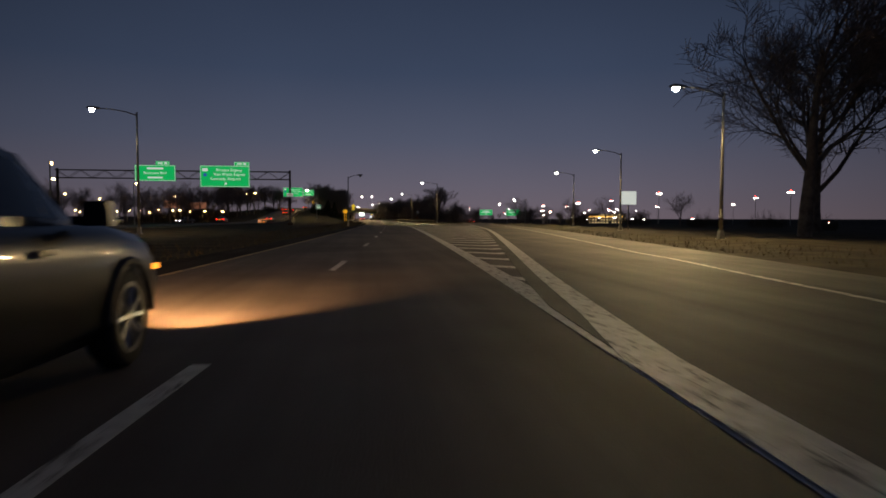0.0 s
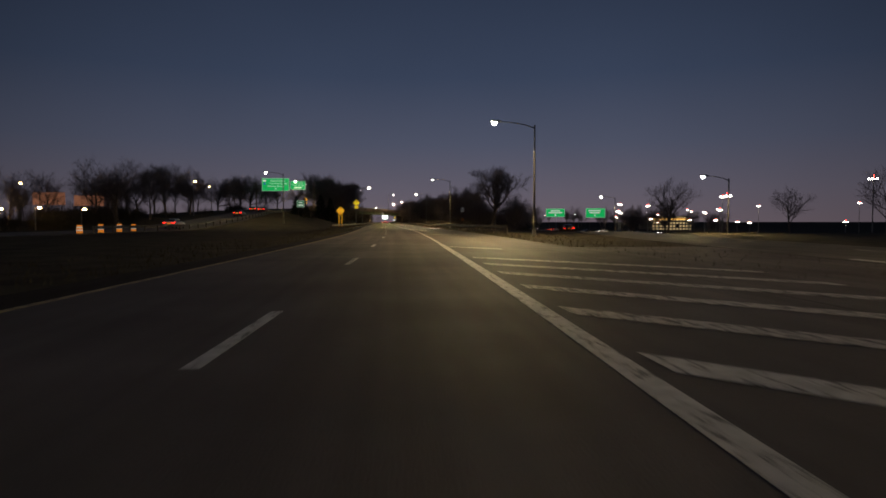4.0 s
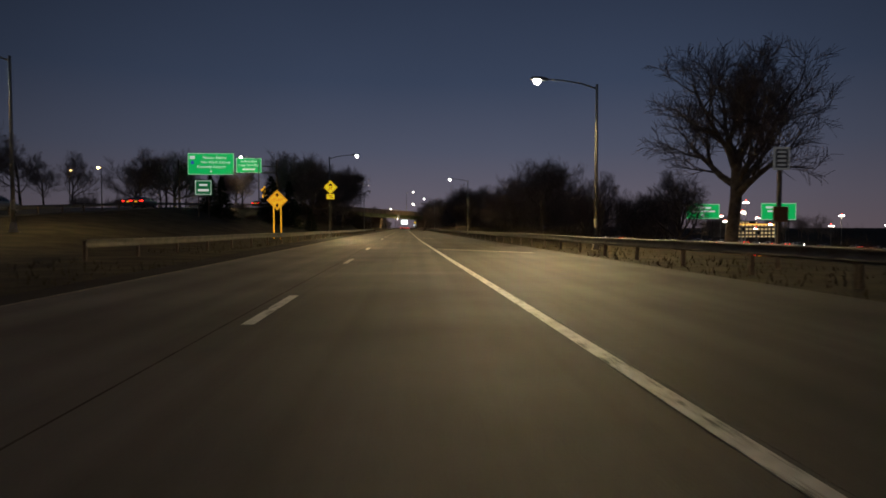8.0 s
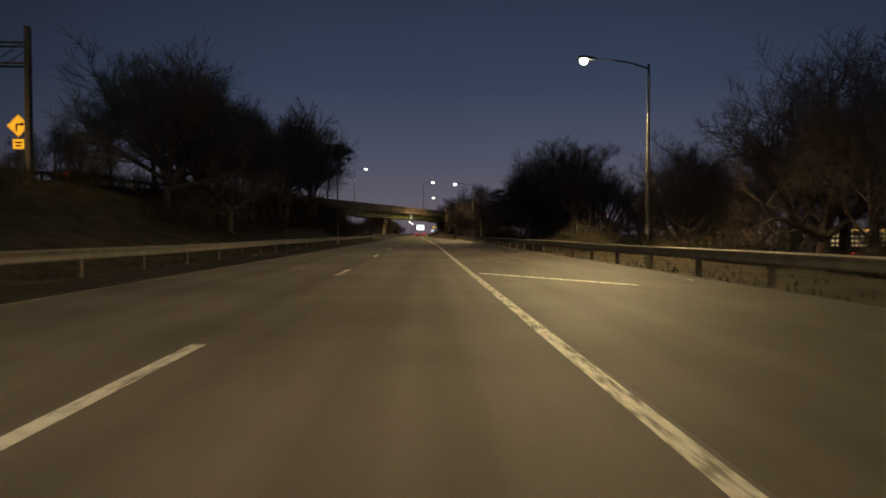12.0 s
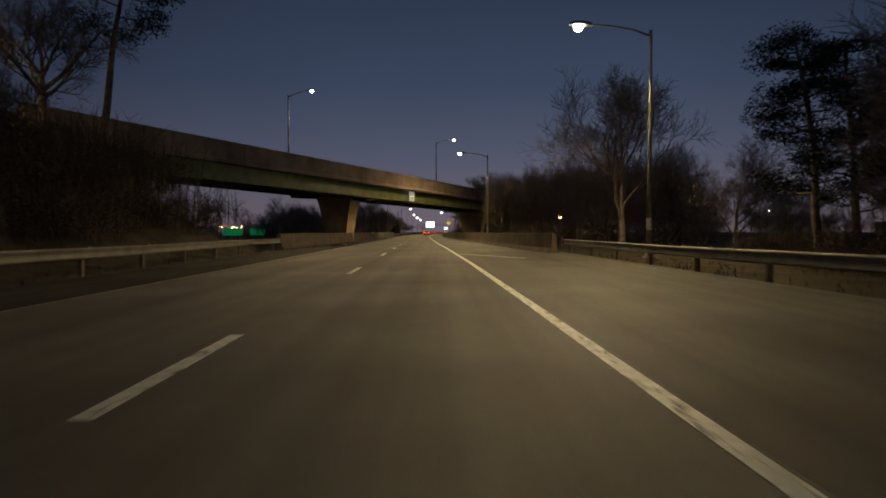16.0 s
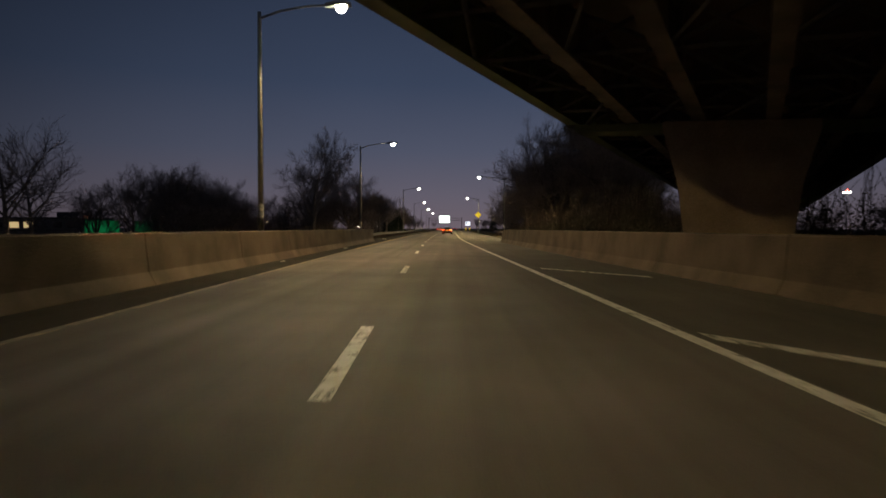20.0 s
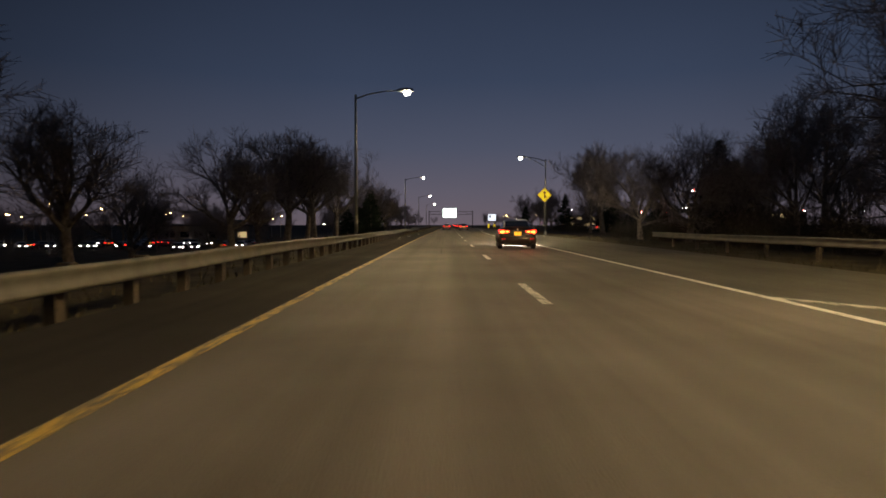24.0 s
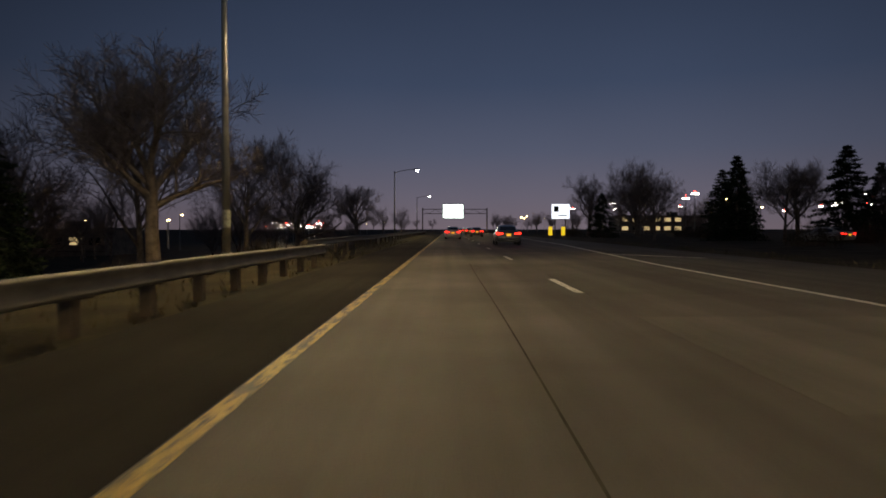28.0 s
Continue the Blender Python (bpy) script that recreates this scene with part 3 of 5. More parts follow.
ramp_rail()

# ------------------------------------------------------------------ bridge over the parkway
BRIDGE_AT, BRIDGE_TURN, BRIDGE_SLOPE, BRIDGE_W = (0.3, 434.1), 26.0, -0.012, 11.4
bridge = thing("bridge", "skewed overpass with green steel girders and concrete parapets", "bridge", kind="structure")
bridge.matrix_basis = pose(BRIDGE_AT[0], BRIDGE_AT[1], 0, 0, 0, 90 - BRIDGE_TURN)
# own axes: x along the deck, y across it toward the far face, z up
S0, S1 = -47.0, 118.0


def bz(s):
    return BRIDGE_SLOPE * s


def along(y0, y1, z0, z1, s0, s1, step=9.0, z0f=None):
    g, rows = Geo(), []
    n = max(1, int((s1 - s0) / step))
    for i in range(n + 1):
        s = s0 + (s1 - s0) * i / n
        rows.append([(s, y0, z0 + bz(s)), (s, y1, z0 + bz(s)), (s, y1, z1 + bz(s)), (s, y0, z1 + bz(s))])
    g.grid(rows, closed=True)
    g.poly(rows[0])
    g.poly(rows[-1], True)
    return g


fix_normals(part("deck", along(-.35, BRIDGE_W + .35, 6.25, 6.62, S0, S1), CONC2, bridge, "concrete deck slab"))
fix_normals(part("deck_paving", along(.3, BRIDGE_W - .3, 6.62, 6.68, S0, S1), ASPHALT2, bridge))
for y0, y1 in ((-.62, -.16), (BRIDGE_W + .16, BRIDGE_W + .62)):
    n = 19
    for i in range(n):
        a, b = S0 + (S1 - S0) * i / n + .015, S0 + (S1 - S0) * (i + 1) / n - .015
        front = y0 < 0
        lip = -.10 if front else .10
        rows = []
        for s in (a, b):
            lo, hi = (y0, y1) if front else (y1, y0)
            rows.append([(s, lo + lip, 6.20 + bz(s)), (s, lo + lip, 6.45 + bz(s)), (s, lo, 6.53 + bz(s)), (s, lo, 7.89 + bz(s)), (s, lo + .03, 7.95 + bz(s)) if front else (s, lo - .03, 7.95 + bz(s)),
                         (s, hi, 7.95 + bz(s)), (s, hi, 6.20 + bz(s))])
        g = Geo()
        g.grid(rows, closed=True)
        g.poly(rows[0])
        g.poly(rows[-1], True)
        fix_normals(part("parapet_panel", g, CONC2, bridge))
for i in range(6):
    y = .25 + (BRIDGE_W - .5) * i / 5
    g = Geo()
    for a, b, c, d in ((y - .22, y + .22, 4.80, 4.84), (y - .22, y + .22, 6.20, 6.245), (y - .012, y + .012, 4.84, 6.20)):
        h = along(a, b, c, d, S0, S1)
        n = len(g.v)
        g.v += h.v
        g.f += [tuple(n + q for q in f) for f in h.f]
    gd = fix_normals(part("girder", g, GIRDER if i in (0, 5) else GIRDER_IN, bridge, "green painted steel girder" if i in (0, 5) else "rusted steel girder"))
    st = Geo()
    for s in np.arange(S0 + 2, S1 - 1, 2.6):
        for e in ((-.11, .11) if 0 < i < 5 else ((.11,) if i == 0 else (-.11,))):
            st.box(float(s), y + e, 5.52 + bz(s), .015, .19, 1.34)
    part("stiffener", st, GIRDER if i in (0, 5) else GIRDER_IN, gd)
    if i < 5:
        w = (BRIDGE_W - .5) / 5
        for s in np.arange(S0 + 3, S1 - 2, 3.4):
            g, o = Geo(), bz(s)
            s = float(s)
            g.tube([(s, y + .05, 5.0 + o), (s, y + w - .05, 6.0 + o)], [.055, .055], 4)
            g.tube([(s + .08, y + .05, 6.0 + o), (s + .08, y + w - .05, 5.0 + o)], [.055, .055], 4)
            g.tube([(s + .04, y + .05, 4.95 + o), (s + .04, y + w - .05, 4.95 + o)], [.06, .06], 4)
            part("cross_brace", g, RUSTY, bridge)
        g = Geo()
        for s in np.arange(S0 + 3, S1 - 8, 10.4):
            s = float(s)
            g.tube([(s, y + .1, 4.90 + bz(s)), (s + 5.2, y + w - .1, 4.90 + bz(s + 5.2)), (s + 10.4, y + .1, 4.90 + bz(s + 10.4))], [.05] * 3, 4)
        part("wind_brace", g, RUSTY, bridge)
for s, mid, base in ((-9.0, 4.6, -.2), (33.0, 5.6, -.2), (76.0, 5.1, -3.5)):
    g = Geo()
    rows = []
    for z, half, w in ((base, 1.55, .75), (1.2, 1.60, .76), (2.8, 1.85, .82), (3.9, 2.15, .92), (4.43, 2.30, .98), (4.73, 2.30, .98)):
        z = z + (bz(s) if z > base + .01 else 0)
        rows.append([(s - w, mid - half, z), (s + w, mid - half, z), (s + w, mid + half, z), (s - w, mid + half, z)])
    g.grid(rows, closed=True)
    g.poly(rows[-1])
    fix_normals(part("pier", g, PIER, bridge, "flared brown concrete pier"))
    part("pier_cap", Geo().box(s, BRIDGE_W / 2, 4.61 + bz(s), 1.3, BRIDGE_W - .9, .24), GIRDER, bridge, "steel cap beam")
    g = Geo()
    for i in range(6):
        g.box(s, .25 + (BRIDGE_W - .5) * i / 5, 4.765 + bz(s), .5, .4, .07)
    part("bearing", g, RUSTY, bridge)
g = Geo().box(S0 - .2, BRIDGE_W / 2, 3.1, 1.2, BRIDGE_W + 1.6, 6.2)
g.box(S0 - 4, -.2, 3.9, 8, .5, 5.4)
g.box(S0 - 4, BRIDGE_W + .3, 3.9, 8, .5, 5.4)
part("abutment", g, PIER, bridge, "stained concrete abutment")
# the far side of the deck lies higher
for ob in bridge.children_recursive:
    if ob.type == "MESH":
        for v in ob.data.vertices:
            v.co.z += v.co.y / BRIDGE_W * .56 * (1 if v.co.z > 2.0 else 0)
# clearance board on the front girder
board = thing("clearance_sign", "white clearance board fixed to the green girder", "sign")
board.matrix_basis = bridge.matrix_basis @ pose(0, -.04, 5.56, 0, 0, 0)
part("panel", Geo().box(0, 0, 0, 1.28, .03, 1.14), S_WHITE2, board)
for x, z in ((-.5, .48), (.5, .48), (-.5, -.48), (.5, -.48)):
    part("bolt", Geo().tube([(x, .02, z), (x, .12, z)], [.015, .015], 5), GALV, board)
lettering("12'-11\"", .40, S_BLACK, board, pose(0, -.02, .20))
g = Geo()
for z, w in ((-.16, .86), (-.29, .70), (-.42, .80)):
    g.box(0, -.02, z, w, .006, .055)
part("caption_bar", g, S_BLACK, board)


# ------------------------------------------------------------------ street lamps
def cobra_head(parent, m, lens=None, scale=1.0):
    """A flat street-lamp head that points along +x of the pose."""
    rows = []
    for x, w, zt, zb in ((0, .05, .05, -.05), (.12, .10, .07, -.05), (.35, .17, .09, -.06), (.62, .17, .07, -.06), (.76, .08, .02, -.05)):
        x, w, zt, zb = (v * scale for v in (x, w, zt, zb))
        rows.append([(x, -w, zb), (x, w, zb), (x, w, (zt + zb) / 2), (x, w * .6, zt), (x, -w * .6, zt), (x, -w, (zt + zb) / 2)])
    g = Geo()
    g.grid(rows, closed=True)
    g.poly(rows[0])
    g.poly(rows[-1], True)
    head = fix_normals(part("lamp_head", g, POLE, parent, smooth=False))
    head.matrix_basis = m
    rows = []
    for t in range(5):
        a = t * math.pi / 8
        rows.append([(scale * (.47 + .16 * math.cos(a) * math.cos(b)), scale * .15 * math.cos(a) * math.sin(b), scale * (-.055 - .20 * math.sin(a))) for b in (i * math.pi / 5 for i in range(10))])
    g = Geo()
    g.grid(rows, closed=True)
    part("lamp_lens", g, lens or LED, head, "glowing white lens")
    return head


def road_optics(data, height):
    """The beam is stronger at a low angle, so that the light on the road falls off slowly."""
    data.use_nodes = True
    t = data.node_tree
    em = next(n for n in t.nodes if n.type == "EMISSION")
    lf = t.nodes.new("ShaderNodeLightFalloff")
    lf.inputs["Strength"].default_value = 1.0 / height
    t.links.new(lf.outputs["Linear"], em.inputs["Strength"])


def street_lamp(name="street_lamp", height=9.4, arm=3.2, truss=False, light=True, lens=None, power=LAMP_POWER, label="tall aluminium street lamp with a lit white head"):
    """The pole stands at the origin and the arm reaches along +x."""
    top = thing(name, label, "street lamp", "street lamps along the road")
    part("base_plate", Geo().box(0, 0, .03, .42, .42, .06).box(0, 0, .30, .30, .30, .5, 0, .8, .8), POLE, top)
    part("pole", Geo().tube([(0, 0, .05), (0, 0, height * .5), (0, 0, height - .25)], [.115, .095, .07], 10), POLE, top, smooth=True)
    pts = [(0, 0, height - .5), (arm * .3, 0, height - .22), (arm * .7, 0, height - .04), (arm - .1, 0, height)]
    part("arm", Geo().tube(pts, [.05, .045, .04, .035], 7), POLE, top, smooth=True)
    if truss:
        g = Geo().tube([(0, 0, height - 1.15), (arm * .55, 0, height - .38), (arm - .4, 0, height - .06)], [.035, .03, .03], 6)
        for f in (.2, .45, .7):
            g.tube([(arm * f, 0, height - .27 + .25 * f), (arm * (f + .06), 0, height - 1.1 + 1.05 * f)], [.02, .02], 5)
        part("brace", g, POLE, top)
    part("label_band", Geo().tube([(0, 0, 1.25), (0, 0, 1.75)], [.118, .118], 10), BAND, top, "pale marking band")
    cobra_head(top, pose(arm - .1, 0, height, 0, -3, 0), lens, 1.3)
    if light:
        data = bpy.data.lights.new("street_light", "SPOT")
        data.energy, data.color, data.spot_size, data.spot_blend, data.shadow_soft_size = power, LAMP_COLOR, radians(168), .42, .25
        road_optics(data, height)
        li = new("street_light", data)
        li.parent = top
        li.matrix_basis = pose(arm + .38, 0, height - .30, 0, -12, 0) @ Matrix.Diagonal((.40, 1, 1, 1))
    return top


def set_lamp(kind, x, y, z, turn, base=0.0):
    m = pose(x, y, base, 0, 0, turn)
    return copy_thing(kind, m) if kind.get("placed") else place_first(kind, m)


def place_first(ob, m):
    ob.matrix_basis = m
    ob["placed"] = 1
    return ob


lamp_a = street_lamp(height=9.6, arm=2.9, power=LAMP_POWER * .88)
for x, y, turn in ((17.0, 146.5, 180), (16.5, 218.0, 180)):
    set_lamp(lamp_a, x, y, 0, turn, float(land(x, y)))
set_lamp(street_lamp(height=10.35, arm=2.9), 16.4, 300.9, 0, 180, -.1)
lamp_b = street_lamp(height=10.3, arm=2.7, power=LAMP_POWER * .53)
for x, y, turn, b in ((13.0, 383.7, 180, 0), (9.3, 429.0, 180, 0)):
    set_lamp(lamp_b, x, y, 0, turn, b)
lamp_c = street_lamp(height=9.0, arm=3.3, truss=True, power=LAMP_POWER * .7, label="tall aluminium street lamp with a braced arm and lit head")
set_lamp(lamp_c, 8.6, 541.6, 0, 180)
lamp_j = street_lamp(height=9.0, arm=2.4, truss=True, power=LAMP_POWER * .7, label="tall aluminium street lamp with a braced arm and lit head")
set_lamp(lamp_j, 7.9, 608.6, 0, 180)
lamp_d = street_lamp(height=10.2, arm=2.9, power=LAMP_POWER * .7)
set_lamp(lamp_d, -4.3, 262.2, 0, 0, 0)
lamp_i = street_lamp(height=10.6, arm=.9, light=False, lens=GLASS, label="unlit aluminium lamp post without a lit head behind the rail")
set_lamp(lamp_i, -6.6, 348.5, 0, 0, 0.0)
lamp_e = street_lamp(height=9.3, arm=2.6, power=LAMP_POWER * .31)
for x, y in ((-8.3, 505.6), (-9.05, 573.5), (-10.6, 643.0), (-11.3, 711.0), (-11.4, 780.0)):
    set_lamp(lamp_e, x, y, 0, 0, -.05)
lamp_f = street_lamp(height=8.7, arm=2.4, power=LAMP_POWER * .60)
for x, y in ((20.6, 34.5), (28.0, 66.7), (34.0, 100.0)):
    set_lamp(lamp_f, x, y, 0, 180, float(land(x, y)))
set_lamp(lamp_e, -7.1, 469.3, 0, 0, 0.3)
for x, y, z in ((41.5, 160.0, -2.6), (50.5, 220.0, -2.4)):
    set_lamp(lamp_f, x, y, 0, 180, z)
lamp_dark = street_lamp(height=8.0, arm=1.4, light=False, lens=GLASS, label="unlit aluminium street lamp on the grass")
set_lamp(lamp_dark, -2.4, 101.0, 0, 0, -.05)
lamp_g = street_lamp(height=9.8, arm=2.8, power=LAMP_POWER * .3)
for x, y, turn in ((-17.6, 52.6, 180), (-15.7, 218.0, 180), (-24.7, 348.6, 180), (-20.9, 381.4, 180), (-22.7, 302.7, 180)):
    set_lamp(lamp_g, x, y, 0, turn, float(land(x, y)))
# lamps standing on the bridge's parapet
lamp_h = street_lamp(height=9.0, arm=2.9, power=LAMP_POWER * .4, label="street lamp standing on the bridge parapet")
for s in (-8.9, 30.9):
    m = bridge.matrix_basis @ pose(s, BRIDGE_W + .4, 7.95 + bz(s) + .58, 0, 0, -90)
    set_lamp(lamp_h, 0, 0, 0, 0).matrix_basis = m
low = street_lamp(height=6.4, arm=1.7, lens=SODIUM, power=900, label="small street lamp with a warm yellow head on the lower road")
place_first(low, pose(21.2, 435.5, -3.3, 0, 0, 180))


# ------------------------------------------------------------------ signs
def frame_border(parent, w, h, m, material, t=.05):
    g = Geo()
    y = -.032
    for cx, cz, sx, sz in ((0, h / 2 - .09, w - .14, t), (0, -h / 2 + .09, w - .14, t), (-w / 2 + .09, 0, t, h - .16), (w / 2 - .09, 0, t, h - .16)):
        g.box(cx, y, cz, sx, .008, sz)
    ob = part("border", g, material, parent)
    ob.matrix_basis = m
    return ob


def guide_panel(parent, x, z, w, h, lines, face, text, arrow=None, shields=True, size=.42, at_y=0.0, tab=None, bars=()):
    """A green panel with its border, words, shields and arrow, as a part of its sign structure."""
    m = pose(x, at_y, z)
    pn = part("sign_panel", Geo().box(0, 0, 0, w, .05, h), face, parent, "bright green guide panel")
    pn.matrix_basis = m
    frame_border(pn, w, h, Matrix(), text)
    for i, (s, dx, dz) in enumerate(lines):
        lettering(s, size, text, pn, pose(dx, -.034, dz))
    for dx, dz, bw, bh in bars:
        part("word_bar", Geo().box(dx, -.034, dz, bw, .008, bh), text, pn)
    if shields:
        part("route_shield", Geo().box(-w * .40, -.034, h * .30, w * .11, .01, h * .14), S_WHITE, pn, "pale route shield")
        part("route_shield", Geo().box(-w * .40, -.034, h * .07, w * .075, .01, h * .15, 0, .7).box(-w * .40, -.038, h * .03, w * .06, .01, h * .07), S_BLUE, pn, "blue route shield")
    if arrow is not None:
        g = Geo()
        g.poly([(-.06, 0, -.28), (.06, 0, -.28), (.06, 0, .05), (.22, 0, -.08), (.22, 0, .06), (0, 0, .28), (-.22, 0, .06), (-.22, 0, -.08), (-.06, 0, .05)])
        ar = part("arrow", g, text, pn)
        ar.matrix_basis = pose(arrow[0], -.036, arrow[1], 0, arrow[2], 0)
    if tab:
        tb = part("exit_tab", Geo().box(0, 0, 0, tab[1], .05, .62), face, pn)
        tb.matrix_basis = pose(tab[0], 0, h / 2 + .34)
        frame_border(tb, tab[1], .62, Matrix(), text, .03)
        part("word_bar", Geo().box(-.35, -.034, 0, .75, .008, .2).box(.5, -.034, 0, .42, .008, .3), text, tb)
    for dx in (-w * .33, 0, w * .33):
        part("backing_rail", Geo().box(dx, .08, 0, .09, .1, h + .3), SIGNBACK, pn)
    return pn


def truss(parent, x0, x1, z, depth=1.3, y=.5, step=1.8):
    for yy in (y, y + .9):
        for zz in (z - depth / 2, z + depth / 2):
            part("chord", Geo().tube([(x0, yy, zz), (x1, yy, zz)], [.075, .075], 8), RUSTY, parent)
    g = Geo()
    n = int((x1 - x0) / step)
    for i in range(n):
        a, b = x0 + (x1 - x0) * i / n, x0 + (x1 - x0) * (i + 1) / n
        lo, hi = (z - depth / 2, z + depth / 2) if i % 2 else (z + depth / 2, z - depth / 2)
        for yy in (y, y + .9):
            g.tube([(a, yy, lo), (b, yy, hi)], [.035, .035], 5)
        g.tube([(a, y, z - depth / 2), (a, y + .9, z - depth / 2)], [.03, .03], 5)
        g.tube([(a, y, z + depth / 2), (a, y + .9, z + depth / 2)], [.03, .03], 5)
    part("lattice", g, RUSTY, parent)


def leg(parent, x, z0, z1, y=.95):
    g = Geo().box(x, y, (z0 + z1) / 2, .36, .36, z1 - z0, 0, .85, .85)
    part("leg", g, RUSTY, parent)
    part("footing", Geo().box(x, y, z0 + .1, .9, .9, .6), CONC, parent)


def sign_lamps(parent, x, z, w, n):
    """Luminaires on short arms below a panel, aimed up at its face."""
    for i in range(n):
        dx = x - w / 2 + w * (i + .5) / n
        g = Geo().box(dx, -1.1, z, .5, .22, .16, 0, .8, .8)
        fx = part("sign_luminaire", g, RUSTY, parent)
        part("luminaire_arm", Geo().tube([(dx, .4, z + .05), (dx, -1.1, z - .02)], [.03, .03], 5), RUSTY, parent)


gantry_a = thing("sign_gantry", "steel lattice gantry carrying two self-glowing green guide signs", "sign gantry")
gantry_a.matrix_basis = pose(0, 110.3, 0)
truss(gantry_a, -50.0, -12.4, 8.4)
leg(gantry_a, -12.5, 0, 9.3)
leg(gantry_a, -49.8, 0.2, 9.3)
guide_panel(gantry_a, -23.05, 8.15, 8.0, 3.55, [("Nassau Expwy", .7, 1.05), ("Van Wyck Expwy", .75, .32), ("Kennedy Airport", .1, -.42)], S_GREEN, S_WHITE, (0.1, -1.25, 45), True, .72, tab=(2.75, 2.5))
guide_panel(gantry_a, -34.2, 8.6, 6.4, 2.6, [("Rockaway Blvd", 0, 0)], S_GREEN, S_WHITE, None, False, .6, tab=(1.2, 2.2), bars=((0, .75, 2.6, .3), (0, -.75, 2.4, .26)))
part("name_plate", Geo().box(-12.5, .7, 5.15, 1.1, .03, .55), S_WHITE2, gantry_a, "small pale plate")
part("word_bar", Geo().box(-12.5, .675, 5.15, .8, .01, .16), S_BROWN, gantry_a)

gantry_c = thing("sign_gantry", "lattice gantry with two green guide signs over the ramp", "sign gantry")
gantry_c.matrix_basis = pose(0, 308.5, 0)
truss(gantry_c, -40.0, -20.8, 12.6)
leg(gantry_c, -20.8, 3.4, 14.4)
leg(gantry_c, -39.8, 3.2, 14.4)
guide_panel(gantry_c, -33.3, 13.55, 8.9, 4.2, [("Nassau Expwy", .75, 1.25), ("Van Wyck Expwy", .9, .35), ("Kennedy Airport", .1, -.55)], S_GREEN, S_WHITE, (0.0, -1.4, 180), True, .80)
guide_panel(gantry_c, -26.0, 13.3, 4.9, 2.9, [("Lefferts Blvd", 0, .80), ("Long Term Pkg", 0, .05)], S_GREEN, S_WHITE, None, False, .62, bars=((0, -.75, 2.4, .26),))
sign_lamps(gantry_c, -33.3, 11.3, 8.9, 3)
sign_lamps(gantry_c, -26.0, 11.7, 4.9, 2)


def post_sign(name, x, y, z, w, h, face, label, bars=(), posts=2, back=None, turn=0, border=S_WHITE, base=None):
    """A rectangular sign on posts, with its face toward the traffic."""
    top = thing(name, label, "road sign", m=pose(x, y, 0, 0, 0, turn))
    part("sign_panel", Geo().box(0, 0, z, w, .03, h), face, top)
    if border:
        frame_border(top, w, h, pose(0, .01, z), border, .05)
    ground = (float(land(x, y)) if base is None else base) - .1
    for i in range(posts):
        dx = (i - (posts - 1) / 2) * w * .6
        part("post", Geo().box(dx, .08, (ground + z + h / 2) / 2, .10, .10, z + h / 2 - ground), RUSTY, top)
    for dx, dz, bw, bh in bars:
        part("word_bar", Geo().box(dx, -.022, z + dz, bw, .008, bh), border or S_BLACK, top)
    return top


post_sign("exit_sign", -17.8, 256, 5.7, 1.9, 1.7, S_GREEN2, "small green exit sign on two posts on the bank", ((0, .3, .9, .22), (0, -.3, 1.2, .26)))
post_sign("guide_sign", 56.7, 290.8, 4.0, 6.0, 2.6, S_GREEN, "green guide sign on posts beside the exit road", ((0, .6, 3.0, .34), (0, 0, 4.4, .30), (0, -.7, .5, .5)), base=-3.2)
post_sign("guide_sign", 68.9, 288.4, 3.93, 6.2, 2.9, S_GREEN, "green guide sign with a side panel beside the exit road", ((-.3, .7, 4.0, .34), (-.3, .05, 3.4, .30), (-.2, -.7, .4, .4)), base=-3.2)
post_sign("white_sign", 29.0, 66.8, 3.45, 1.7, 1.45, S_WHITE, "plain white square sign on a post by the exit road", (), 1, border=None)
rs = post_sign("route_sign", 17.0, 200.7, 3.2, .50, .68, glow_sheeting("sign_pale", (.42, .42, .42), .10), "small pale sign with an orange plate behind the guard rail", ((0, .13, .26, .06), (0, 0, .30, .06), (0, -.13, .26, .06)), 1, border=mat("sign_grey", (.16, .16, .17), .6))
part("plate", Geo().box(0, -.01, 1.55, .46, .03, .46), mat("faded_orange", (.40, .16, .06), .7), rs, "faded orange plate")
post_sign("guide_sign", -62.0, 558.0, 1.2, 6.2, 2.4, S_GREEN2, "dim green guide sign on the lower road", (), 2, border=None)
post_sign("guide_sign", -54.5, 560.0, 1.2, 5.0, 2.2, S_GREEN2, "dim green guide sign beside its twin", (), 2, border=None)
post_sign("white_sign", -64.0, 557.0, 3.2, 1.6, .9, S_BROWN, "small reddish plate above the green sign", (), 1, border=None)
post_sign("green_sign", 30.0, 541.0, 5.0, 3.4, 2.6, S_GREEN2, "dark green sign among the trees", ((0, .5, 2.0, .3), (0, -.3, 2.4, .3)), 2)
post_sign("lit_sign", 7.62, 691.0, 3.0, 1.85, 1.5, glow("lit_board", (.85, .9, 1.0), 1.3), "small brightly lit white board beside the road", (), 2, border=None)
part("dark_patch", Geo().box(-.45, -.022, 3.25, .5, .01, .6).box(.2, -.022, 2.6, 1.0, .01, .12), S_BLACK, bpy.data.objects["lit_sign"])
for x in (7.0, 8.4):
    mk = post_sign("object_marker", x, 693.6, .95, .42, .95, S_YELLOW, "yellow object marker at the gore", (), 1, border=None)
